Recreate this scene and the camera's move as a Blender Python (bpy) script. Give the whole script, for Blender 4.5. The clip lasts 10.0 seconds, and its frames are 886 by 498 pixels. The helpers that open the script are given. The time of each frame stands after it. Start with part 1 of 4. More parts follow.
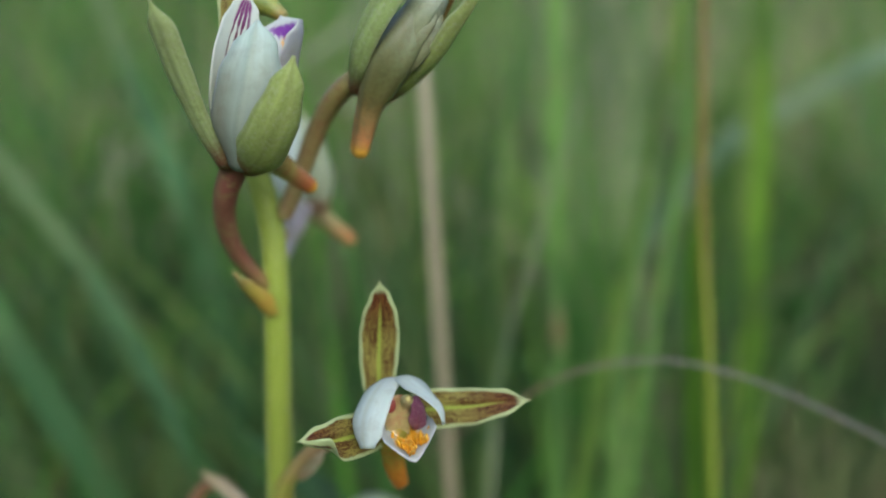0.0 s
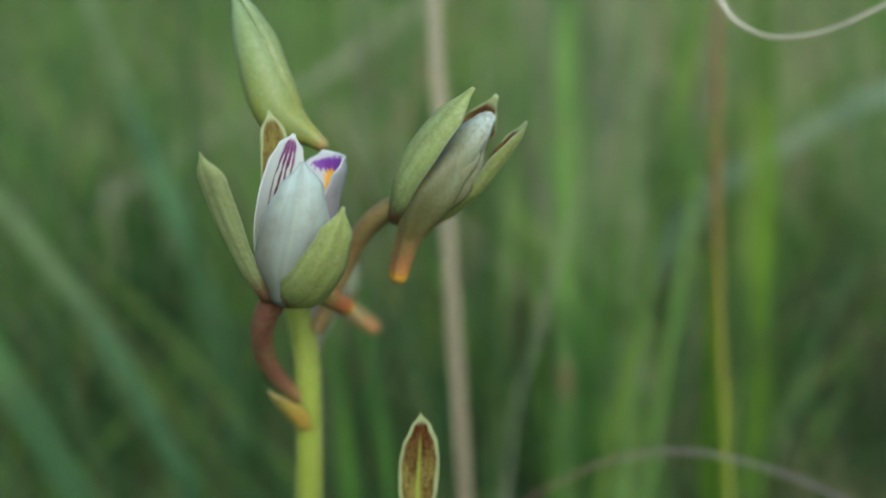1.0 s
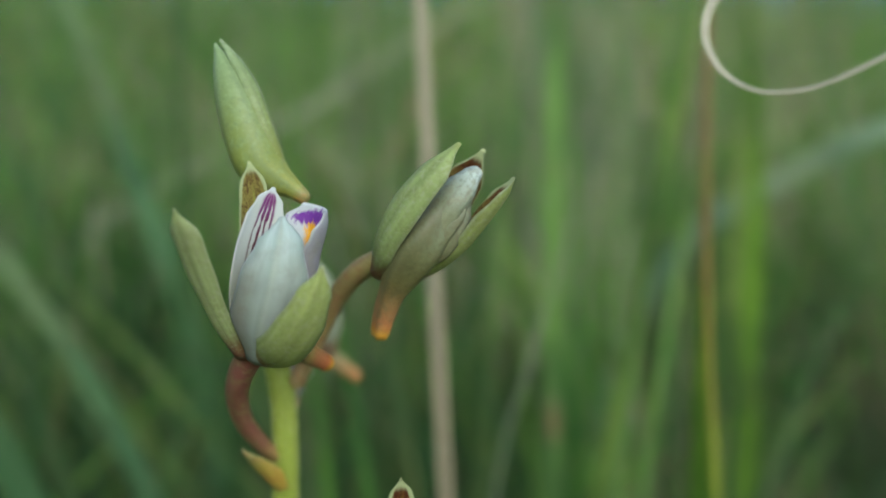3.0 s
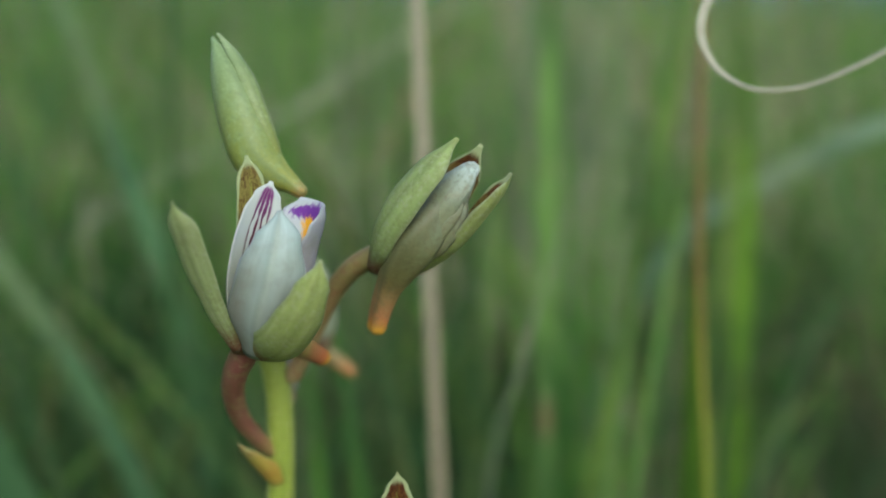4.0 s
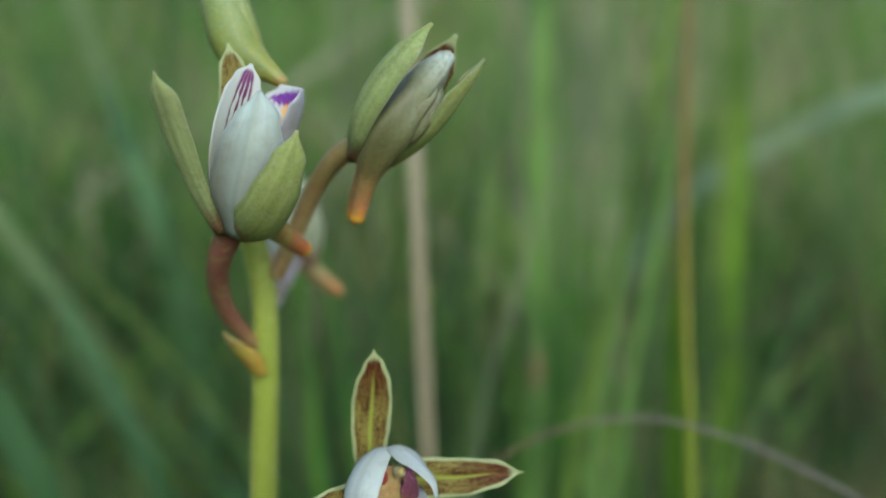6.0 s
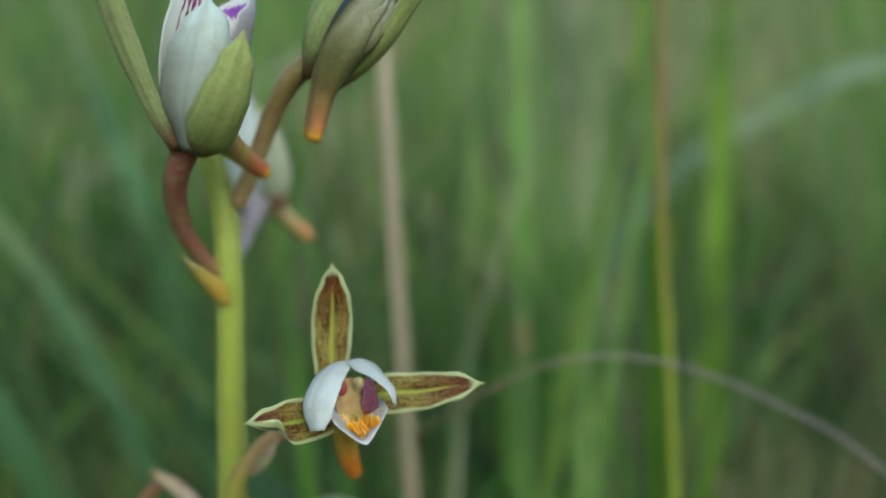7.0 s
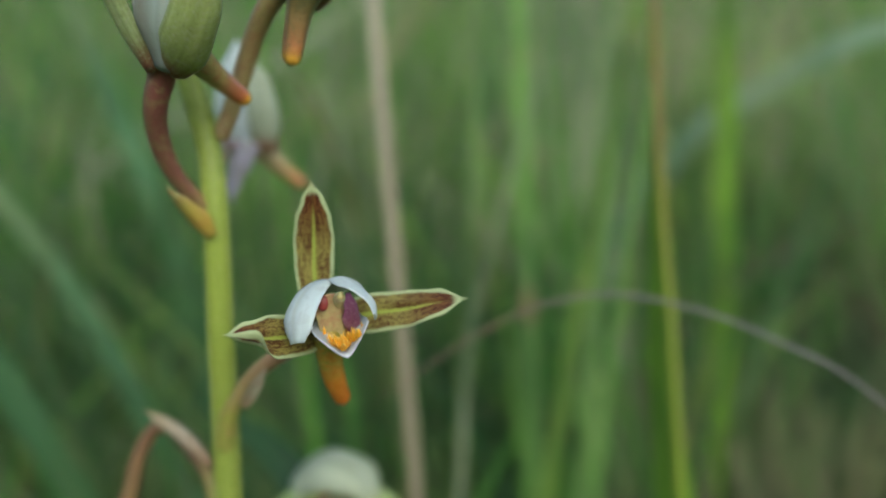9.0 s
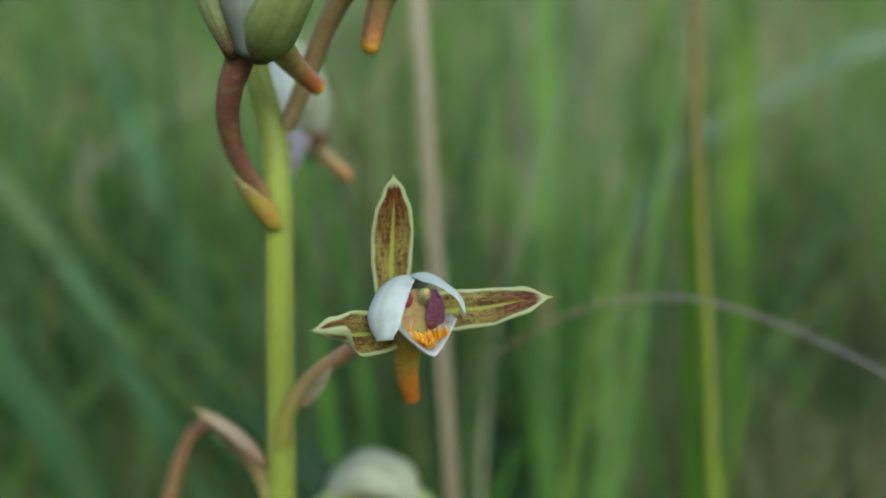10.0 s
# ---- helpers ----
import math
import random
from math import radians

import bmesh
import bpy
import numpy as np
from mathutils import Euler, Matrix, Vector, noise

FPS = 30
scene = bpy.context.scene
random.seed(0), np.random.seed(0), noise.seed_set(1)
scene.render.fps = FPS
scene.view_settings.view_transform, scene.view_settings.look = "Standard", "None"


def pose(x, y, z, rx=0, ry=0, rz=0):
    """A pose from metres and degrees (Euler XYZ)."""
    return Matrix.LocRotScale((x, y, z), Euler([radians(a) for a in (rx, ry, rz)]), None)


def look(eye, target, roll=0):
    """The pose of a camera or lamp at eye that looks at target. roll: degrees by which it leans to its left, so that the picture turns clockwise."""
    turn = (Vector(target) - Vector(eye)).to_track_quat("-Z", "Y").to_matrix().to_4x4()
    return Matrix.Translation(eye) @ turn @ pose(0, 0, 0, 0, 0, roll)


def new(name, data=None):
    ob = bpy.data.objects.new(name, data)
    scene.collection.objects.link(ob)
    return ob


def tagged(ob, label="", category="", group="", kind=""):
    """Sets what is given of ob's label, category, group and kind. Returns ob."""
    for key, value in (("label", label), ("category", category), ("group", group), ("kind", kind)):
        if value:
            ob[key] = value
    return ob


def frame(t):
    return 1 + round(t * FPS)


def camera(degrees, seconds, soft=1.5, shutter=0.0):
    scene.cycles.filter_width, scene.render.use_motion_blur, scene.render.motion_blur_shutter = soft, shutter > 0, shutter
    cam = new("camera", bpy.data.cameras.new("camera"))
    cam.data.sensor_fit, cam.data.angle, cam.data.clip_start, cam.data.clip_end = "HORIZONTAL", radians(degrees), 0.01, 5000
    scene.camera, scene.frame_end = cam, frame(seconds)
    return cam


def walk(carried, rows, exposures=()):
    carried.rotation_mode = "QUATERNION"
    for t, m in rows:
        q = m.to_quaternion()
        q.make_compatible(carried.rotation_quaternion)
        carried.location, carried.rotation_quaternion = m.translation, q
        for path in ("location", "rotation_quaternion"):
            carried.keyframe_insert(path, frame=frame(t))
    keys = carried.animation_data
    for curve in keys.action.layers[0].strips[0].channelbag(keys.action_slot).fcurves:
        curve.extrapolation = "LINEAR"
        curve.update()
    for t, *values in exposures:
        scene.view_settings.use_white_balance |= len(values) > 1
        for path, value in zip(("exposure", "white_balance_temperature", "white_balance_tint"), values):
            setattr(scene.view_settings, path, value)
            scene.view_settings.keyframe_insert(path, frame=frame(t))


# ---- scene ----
cam = camera(65.0, 10.0, soft=1.9)
cam.data.dof.use_dof = True
cam.data.dof.focus_distance = 0.0768
cam.data.dof.aperture_fstop = 7.6
EYE = 0.36
# seconds; millimetres from the first eye; yaw, pitch, roll in degrees
PATH = [
    (0.0, 0.86, 0.39, 0.52, 0.82, -1.74, -0.05),
    (0.5, -3.28, 0.44, 9.20, -0.05, -1.03, 0.43),
    (1.0, -4.99, 0.43, 14.83, 0.18, -0.72, -0.04),
    (1.5, -7.53, 3.82, 18.60, 0.45, -0.45, 0.65),
    (2.0, -9.39, 4.26, 19.04, -0.22, 0.39, 0.86),
    (2.5, -6.38, 3.36, 19.47, -0.57, 0.91, 0.57),
    (2.7, -5.15, 2.97, 19.05, -0.63, 1.35, 0.63),
    (3.8, -3.91, 3.27, 16.99, -0.96, 1.81, 0.76),
    (4.0, -5.00, 2.81, 17.88, -1.36, 1.43, 0.91),
    (4.5, -4.40, 1.45, 16.90, -1.20, 0.98, 1.17),
    (5.0, -2.50, -0.01, 13.24, -0.72, 0.76, 0.98),
    (5.2, -1.36, 0.52, 12.41, -0.41, 0.05, 1.23),
    (6.3, -1.74, -0.61, 2.31, -1.45, 0.55, 1.04),
    (6.5, 2.26, -1.90, 0.03, -1.06, 0.67, 0.52),
    (7.0, 3.05, 0.49, -4.32, -1.54, 0.13, 0.01),
    (7.5, 8.81, -1.36, -14.43, -1.15, 1.91, -1.33),
    (7.6, 9.16, -0.12, -10.61, -1.59, -0.59, -1.71),
    (7.7, 3.42, 0.27, -7.24, -1.58, -0.50, -1.00),
    (8.0, 3.47, -0.15, -6.98, -1.27, -0.97, -0.44),
    (8.5, 5.33, 1.47, -8.35, -1.05, -1.13, -0.55),
    (9.0, 6.96, 0.92, -13.51, -0.38, -0.45, -1.34),
    (9.5, 2.33, 1.87, -17.20, -0.94, 0.21, -1.51),
    (9.8, 6.05, 1.18, -20.13, -0.79, 0.19, -2.20),
    (10.0, -4.25, 3.41, -13.86, -1.38, -0.43, -0.28),
]
walk(cam, [(t, pose(x / 1000, y / 1000, EYE + z / 1000, 90 + pitch, 0, yaw) @ pose(0, 0, 0, 0, 0, roll)) for t, x, y, z, yaw, pitch, roll in PATH],
     [(0.0, 0.23, 5640, 2), (2.0, 0.13, 5640, 2), (5.0, 0.15, 5640, 2), (7.0, 0.23, 5640, 2), (10.0, 0.24, 5640, 2)])

# ---------------------------------------------------------------- sky and sun (overcast)
world = bpy.data.worlds.new("sky")
scene.world = world
world.use_nodes = True
wn = world.node_tree
sky = wn.nodes.new("ShaderNodeTexSky")
sky.sky_type, sky.sun_disc = "NISHITA", False
sky.sun_elevation, sky.sun_rotation = radians(28), radians(164)
sky.dust_density, sky.ozone_density = 4.0, 1.0
wn.nodes["Background"].inputs["Strength"].default_value = 0.19
wn.links.new(sky.outputs[0], wn.nodes["Background"].inputs["Color"])
sun = new("sun", bpy.data.lights.new("sun", "SUN"))
sun.data.energy, sun.data.angle, sun.data.color = 1.15, radians(60), (0.89, 1.0, 1.0)
sun.matrix_world = look((0.42, -1.5, 0.84), (0, 0, 0))


# ---------------------------------------------------------------- material tools
class Nodes:
    """Short hand for building a node tree."""

    def __init__(self, name):
        self.mat = bpy.data.materials.new(name)
        self.mat.use_nodes = True
        self.tree = self.mat.node_tree
        self.tree.nodes.clear()
        self.out = self.tree.nodes.new("ShaderNodeOutputMaterial")

    def put(self, socket, value):
        if isinstance(value, bpy.types.NodeSocket):
            self.tree.links.new(value, socket)
        elif isinstance(value, tuple) and len(value) == 3 and socket.type == "RGBA":
            socket.default_value = (*value, 1)
        else:
            socket.default_value = value

    def math(self, op, a, b=0.0, clamp=False):
        n = self.tree.nodes.new("ShaderNodeMath")
        n.operation, n.use_clamp = op, clamp
        self.put(n.inputs[0], a), self.put(n.inputs[1], b)
        return n.outputs[0]

    def mix(self, fac, a, b):
        n = self.tree.nodes.new("ShaderNodeMix")
        n.data_type = "RGBA"
        self.put(n.inputs[0], fac), self.put(n.inputs[6], a), self.put(n.inputs[7], b)
        return n.outputs[2]

    def ramp(self, fac, stops):
        n = self.tree.nodes.new("ShaderNodeValToRGB")
        self.put(n.inputs[0], fac)
        e = n.color_ramp.elements
        while len(e) < len(stops):
            e.new(0.5)
        for el, (at, col) in zip(e, stops):
            el.position = at
            el.color = (*col, 1) if isinstance(col, tuple) else (col, col, col, 1)
        return n.outputs[0]

    def step(self, v, lo, hi):
        n = self.tree.nodes.new("ShaderNodeMapRange")
        n.interpolation_type = "SMOOTHSTEP"
        self.put(n.inputs[0], v), self.put(n.inputs[1], lo), self.put(n.inputs[2], hi)
        return n.outputs[0]

    def coords(self, kind="Object", scale=(1, 1, 1)):
        n = self.tree.nodes.new("ShaderNodeTexCoord")
        m = self.tree.nodes.new("ShaderNodeMapping")
        self.tree.links.new(n.outputs[kind], m.inputs[0])
        m.inputs["Scale"].default_value = scale
        return m.outputs[0]

    def uv(self):
        n = self.tree.nodes.new("ShaderNodeTexCoord")
        s = self.tree.nodes.new("ShaderNodeSeparateXYZ")
        self.tree.links.new(n.outputs["UV"], s.inputs[0])
        return s.outputs[0], s.outputs[1]

    def noise(self, scale, detail=3.0, rough=0.55, at=None):
        n = self.tree.nodes.new("ShaderNodeTexNoise")
        if at is not None:
            self.put(n.inputs["Vector"], at)
        else:
            self.put(n.inputs["Vector"], self.coords())
        n.inputs["Scale"].default_value, n.inputs["Detail"].default_value, n.inputs["Roughness"].default_value = scale, detail, rough
        return n.outputs[0]

    def island(self):
        return self.tree.nodes.new("ShaderNodeNewGeometry").outputs["Random Per Island"]

    def finish(self, colour, rough=0.5, bump=None, strength=0.3, dist=0.0002, thin=0.0, thin_colour=None, spec=0.4, sheen=0.0, sss=0.0):
        p = self.tree.nodes.new("ShaderNodeBsdfPrincipled")
        self.put(p.inputs["Base Color"], colour), self.put(p.inputs["Roughness"], rough)
        p.inputs["Specular IOR Level"].default_value = spec
        p.inputs["Sheen Weight"].default_value = sheen
        if sss:
            p.inputs["Subsurface Weight"].default_value = sss
            p.inputs["Subsurface Radius"].default_value = (0.0012, 0.0012, 0.0008)
            p.inputs["Subsurface Scale"].default_value = 1.0
        if bump is not None:
            b = self.tree.nodes.new("ShaderNodeBump")
            b.inputs["Strength"].default_value, b.inputs["Distance"].default_value = strength, dist
            self.put(b.inputs["Height"], bump)
            self.put(p.inputs["Normal"], b.outputs[0])
        last = p.outputs[0]
        if thin:
            t = self.tree.nodes.new("ShaderNodeBsdfTranslucent")
            self.put(t.inputs[0], thin_colour if thin_colour is not None else colour)
            m = self.tree.nodes.new("ShaderNodeMixShader")
            m.inputs[0].default_value = thin
            self.tree.links.new(p.outputs[0], m.inputs[1]), self.tree.links.new(t.outputs[0], m.inputs[2])
            last = m.outputs[0]
        self.tree.links.new(last, self.out.inputs[0])
        return self.mat


def veins(n, across=26.0, along=2.0, warp=0.06):
    """Fine lengthwise lines on a leaf, from its own u and v."""
    c = n.coords("UV", (along, across, 1))
    return n.noise(1.0, 2.0, 0.5, c)


def white_petal(name, lilac=0.0, blushing=0.65, dim=(0.36, 0.465, 0.44), lit=(0.53, 0.645, 0.62)):
    n = Nodes(name)
    u, v = n.uv()
    line = veins(n, 4.0, 0.3)
    base = n.mix(n.step(line, 0.36, 0.64), dim, lit)
    base = n.mix(n.math("MULTIPLY", n.step(n.math("ABSOLUTE", n.math("SUBTRACT", v, 0.5)), 0.10, 0.0), 0.35), base, (0.43, 0.45, 0.36))
    base = n.mix(n.math("MULTIPLY", n.step(n.noise(480, 4, 0.6), 0.50, 0.64), 0.25), base, (0.33, 0.35, 0.33))
    grain = n.noise(2300, 3, 0.7)
    base = n.mix(n.math("MULTIPLY", n.step(grain, 0.47, 0.62), 0.2), base, (0.50, 0.57, 0.56))
    blush = n.math("ADD", u, n.math("MULTIPLY", n.math("SUBTRACT", n.noise(260, 3), 0.5), 0.5))
    base = n.mix(n.math("MULTIPLY", n.step(blush, 0.85, 0.28), n.math("MULTIPLY", n.step(n.math("ABSOLUTE", n.math("SUBTRACT", v, 0.5)), -0.15, 0.34), blushing)), base, (0.165, 0.125, 0.065))
    rim = n.step(n.math("ABSOLUTE", n.math("SUBTRACT", v, 0.5)), 0.455, 0.49)
    base = n.mix(n.math("MULTIPLY", rim, n.step(u, 0.2, 0.5)), base, (0.56, 0.60, 0.60))
    if lilac:
        base = n.mix(n.math("MULTIPLY", n.step(n.noise(260, 2), 0.3, 0.7), lilac), base, (0.42, 0.37, 0.56))
    bump = n.math("ADD", n.math("MULTIPLY", line, 0.35), grain)
    return n.finish(base, n.math("ADD", n.math("MULTIPLY", line, 0.2), 0.40), bump, 0.22, 0.00012, thin=0.40, sss=0.35, spec=0.25)


def striped_petal(name):
    """Inner face: white with broken purple-brown lines, a solid violet blotch towards the tip."""
    n = Nodes(name)
    u, v = n.uv()
    wob = n.noise(1.0, 3, 0.6, n.coords("UV", (7, 5, 1)))
    lines = n.math("SINE", n.math("ADD", n.math("MULTIPLY", v, 52.0), n.math("MULTIPLY", wob, 7.0)))
    brk = n.noise(1.0, 3, 0.6, n.coords("UV", (16, 9, 1)))
    mask = n.math("MULTIPLY", n.step(n.math("ADD", lines, n.math("MULTIPLY", n.step(u, 0.60, 0.80), 1.3)), 0.10, 0.55), n.step(brk, 0.26, 0.40))
    mid = n.step(n.math("ABSOLUTE", n.math("SUBTRACT", v, 0.5)), n.math("ADD", 0.14, n.math("MULTIPLY", u, 0.18)), n.math("ADD", 0.06, n.math("MULTIPLY", u, 0.16)))
    mask = n.math("MULTIPLY", mask, n.math("MULTIPLY", mid, n.math("MULTIPLY", n.step(u, 0.25, 0.40), n.step(u, 0.96, 0.90))))
    col = n.mix(n.step(u, 0.55, 0.8), (0.10, 0.02, 0.04), (0.17, 0.035, 0.16))
    base = n.mix(n.step(u, 0.2, 0.6), (0.40, 0.42, 0.33), (0.54, 0.59, 0.58))
    return n.finish(n.mix(mask, base, col), 0.45, n.noise(4200, 2), 0.3, 0.0001, thin=0.2, spec=0.3, sss=0.35)


def lip_inside(name, violet_share=1.0, gold_from=0.62, gold_to=0.77, gold_wide=0.13):
    n = Nodes(name)
    u, v = n.uv()
    off = n.math("ABSOLUTE", n.math("SUBTRACT", v, 0.5))
    fuzz = n.noise(1.0, 3, 0.7, n.coords("UV", (12, 26, 1)))
    fz = n.math("MULTIPLY", n.math("SUBTRACT", fuzz, 0.5), 0.30)
    uu = n.math("ADD", u, fz)
    base = (0.47, 0.51, 0.54)
    arcing = n.math("ADD", uu, n.math("MULTIPLY", n.math("MULTIPLY", off, off), 0.7))
    violet = n.math("MULTIPLY", n.step(uu, 0.74, 0.79), n.step(arcing, 0.99, 0.94))
    violet = n.math("MULTIPLY", violet, n.step(n.math("ADD", off, n.math("MULTIPLY", fz, 1.5)), 0.47, 0.40))
    gold = n.math("MULTIPLY", n.math("MULTIPLY", n.step(uu, gold_to + 0.02, gold_to - 0.02), n.step(uu, gold_from - 0.03, gold_from + 0.03)), n.step(n.math("ADD", off, fz), gold_wide, gold_wide - 0.06))
    c = n.mix(n.math("MULTIPLY", violet, violet_share), base, (0.16, 0.04, 0.30))
    c = n.mix(gold, c, (0.80, 0.40, 0.02))
    return n.finish(c, 0.45, fuzz, 0.4, 0.0003, thin=0.15, spec=0.3)


def green_sepal(name, tint=(0.25, 0.32, 0.105)):
    n = Nodes(name)
    u, v = n.uv()
    line = veins(n, 4.5, 0.35)
    spots = n.noise(900, 3, 0.6)
    pale = tuple(min(1, c * 1.35 + 0.03) for c in tint)
    dark = tuple(c * 0.62 for c in tint)
    grain = n.noise(2000, 4, 0.7)
    c = n.mix(n.math("MULTIPLY", n.step(line, 0.34, 0.66), 0.6), tuple(0.78 * c for c in tint), pale)
    c = n.mix(n.math("MULTIPLY", n.step(n.noise(420, 4, 0.65), 0.49, 0.62), 0.18), c, (0.19, 0.16, 0.065))
    c = n.mix(n.math("MULTIPLY", n.step(spots, 0.50, 0.64), 0.25), c, (0.34, 0.37, 0.18))
    c = n.mix(n.math("MULTIPLY", n.step(grain, 0.46, 0.36), 0.35), c, dark)
    edge = n.step(n.math("ABSOLUTE", n.math("SUBTRACT", v, 0.5)), 0.43, 0.49)
    c = n.mix(n.math("MULTIPLY", edge, 0.7), c, (0.38, 0.43, 0.25))
    c = n.mix(n.step(n.math("ADD", u, n.math("MULTIPLY", n.math("SUBTRACT", line, 0.5), 0.2)), 0.22, 0.02), c, (0.25, 0.12, 0.07))
    c = n.mix(n.math("MULTIPLY", n.step(u, 0.90, 1.0), 0.6), c, (0.36, 0.39, 0.14))
    c = n.mix(n.math("MULTIPLY", n.step(grain, 0.52, 0.62), 0.42), c, (0.50, 0.55, 0.37))
    bump = n.math("ADD", n.math("MULTIPLY", line, 0.25), grain)
    return n.finish(c, 0.42, bump, 0.5, 0.00016, thin=0.48, sss=0.35, spec=0.25)


def brown_sepal(name, olive_to=0.80, rim=0.405):
    """Inner face of an open sepal: mottled maroon-brown, yellow-green midline, pale uneven margin."""
    n = Nodes(name)
    u, v = n.uv()
    off = n.math("ABSOLUTE", n.math("SUBTRACT", v, 0.5))
    rag = n.math("MULTIPLY", n.math("SUBTRACT", n.noise(1.0, 4, 0.65, n.coords("UV", (9, 5, 1))), 0.5), 0.13)
    taper = n.math("MULTIPLY", n.math("MAXIMUM", n.math("SUBTRACT", u, 0.62), 0.0), 0.45)
    edge = n.step(n.math("ADD", n.math("ADD", off, rag), taper), rim, rim + 0.04)
    tip = n.step(n.math("ADD", u, n.math("MULTIPLY", rag, 0.6)), 0.84, 0.94)
    mid = n.step(n.math("ADD", off, n.math("MULTIPLY", rag, 0.35)), n.math("MULTIPLY", n.math("SUBTRACT", 0.92, u), 0.19), 0.0)
    fleck = n.math("ADD", n.math("MULTIPLY", n.noise(1.0, 4, 0.75, n.coords("UV", (34, 20, 1))), 0.6), n.math("MULTIPLY", n.noise(1.0, 3, 0.6, n.coords("UV", (5, 9, 1))), 0.4))
    brown = n.mix(n.step(fleck, 0.44, 0.60), (0.050, 0.010, 0.006), (0.145, 0.075, 0.020))
    olive = n.mix(n.step(u, olive_to, olive_to - 0.45), brown, n.mix(n.step(fleck, 0.42, 0.54), (0.062, 0.026, 0.008), (0.205, 0.175, 0.045)))
    c = n.mix(n.math("MULTIPLY", n.step(n.math("ADD", mid, n.math("MULTIPLY", n.math("SUBTRACT", fleck, 0.5), 1.6)), 0.25, 0.8), n.step(u, 0.92, 0.6)), olive, (0.25, 0.29, 0.05))
    c = n.mix(n.math("MAXIMUM", edge, tip), c, (0.33, 0.385, 0.20))
    bump = n.math("ADD", fleck, n.math("MULTIPLY", n.noise(2800, 2), 0.4))
    return n.finish(c, 0.40, bump, 0.45, 0.00015, thin=0.2, spec=0.18)


def tube_skin(name, stops, fleck_colour, fleck=0.4, rough=0.38, lines=10.0, sss=0.0, streak=0.3):
    """Skin of a stalk or spur: colour along its length, fine lines and flecks."""
    n = Nodes(name)
    u, v = n.uv()
    c = n.ramp(u, stops)
    line = veins(n, lines, 0.6)
    spot = n.noise(750, 4, 0.65)
    c = n.mix(n.math("MULTIPLY", n.step(spot, 0.48, 0.60), fleck), c, fleck_colour)
    fine = n.noise(1900, 4, 0.7)
    c = n.mix(n.math("MULTIPLY", n.step(fine, 0.48, 0.37), 0.4), c, tuple(0.55 * x for x in fleck_colour))
    c = n.mix(n.math("MULTIPLY", n.step(fine, 0.54, 0.66), 0.3), c, tuple(min(1, 1.3 * x + 0.05) for x in fleck_colour))
    c = n.mix(n.math("MULTIPLY", n.step(line, 0.40, 0.70), streak), c, tuple(0.6 * x for x in fleck_colour))
    bump = n.math("ADD", n.math("MULTIPLY", line, 0.5), n.math("MULTIPLY", fine, 0.7))
    return n.finish(c, rough, bump, 0.35, 0.0002, spec=0.55 if rough < 0.3 else 0.3, sss=sss)


def grass_skin(name, stops, thin=0.35, rough=0.5):
    """Grass: every blade takes its own shade, with streaks along it."""
    n = Nodes(name)
    u, v = n.uv()
    c = n.ramp(n.island(), stops)
    streak = veins(n, 8, 1.5)
    c = n.mix(n.math("MULTIPLY", n.step(streak, 0.35, 0.7), 0.3), c, n.mix(0.5, c, (0.20, 0.28, 0.08)))
    c = n.mix(n.math("MULTIPLY", n.step(n.noise(38, 3), 0.56, 0.75), 0.25), c, (0.24, 0.17, 0.09))
    c = n.mix(n.math("MULTIPLY", n.step(n.noise(7, 3), 0.48, 0.56), 0.8), c, n.mix(0.7, c, (0.030, 0.085, 0.030)))
    c = n.mix(n.math("MULTIPLY", n.step(n.noise(4.3, 3), 0.50, 0.60), 0.5), c, n.mix(0.6, c, (0.27, 0.30, 0.13)))
    return n.finish(c, rough, streak, 0.3, 0.0004, thin=thin, spec=0.15)


WHITE = white_petal("white petal")
HOOD = white_petal("clean white petal", 0.0, 0.12, (0.50, 0.575, 0.57), (0.58, 0.655, 0.65))
LILAC = white_petal("lilac-white petal", 0.55, 0.5, (0.42, 0.43, 0.50), (0.50, 0.52, 0.58))
STRIPED = striped_petal("striped petal")
LIP_IN = lip_inside("lip inside", 1.0, 0.56, 0.78, 0.24)
LIP_PLAIN = lip_inside("pale lip inside", 0.0, 0.15, 0.76, 0.27)
GREEN = green_sepal("green sepal", (0.385, 0.495, 0.185))
PALEGREEN = green_sepal("pale green sepal", (0.45, 0.55, 0.255))
LIME = green_sepal("lime sepal", (0.415, 0.505, 0.17))
BUDGREEN = tube_skin("bud sepal", [(0.0, (0.21, 0.22, 0.04)), (0.3, (0.18, 0.22, 0.055)), (0.75, (0.15, 0.21, 0.085)), (1.0, (0.23, 0.30, 0.16))], (0.23, 0.29, 0.14), 0.4, 0.45, 5, 0.0, 0.6)
BROWN = brown_sepal("brown sepal")
DARKBROWN = brown_sepal("dark brown sepal", 0.9, 0.50)
OLIVE_IN = brown_sepal("olive-brown sepal", 1.25, 0.43)
# Stem slightly paler at the top, lightened further to offset the flower's shade.
STEM = tube_skin("stem skin", [(0.0, (0.12, 0.15, 0.03)), (0.32, (0.155, 0.19, 0.028)), (0.55, (0.215, 0.27, 0.038)), (0.85, (0.265, 0.325, 0.066)), (1.0, (0.285, 0.345, 0.072))], (0.20, 0.24, 0.04), 0.4, 0.4, 14, 0.2)
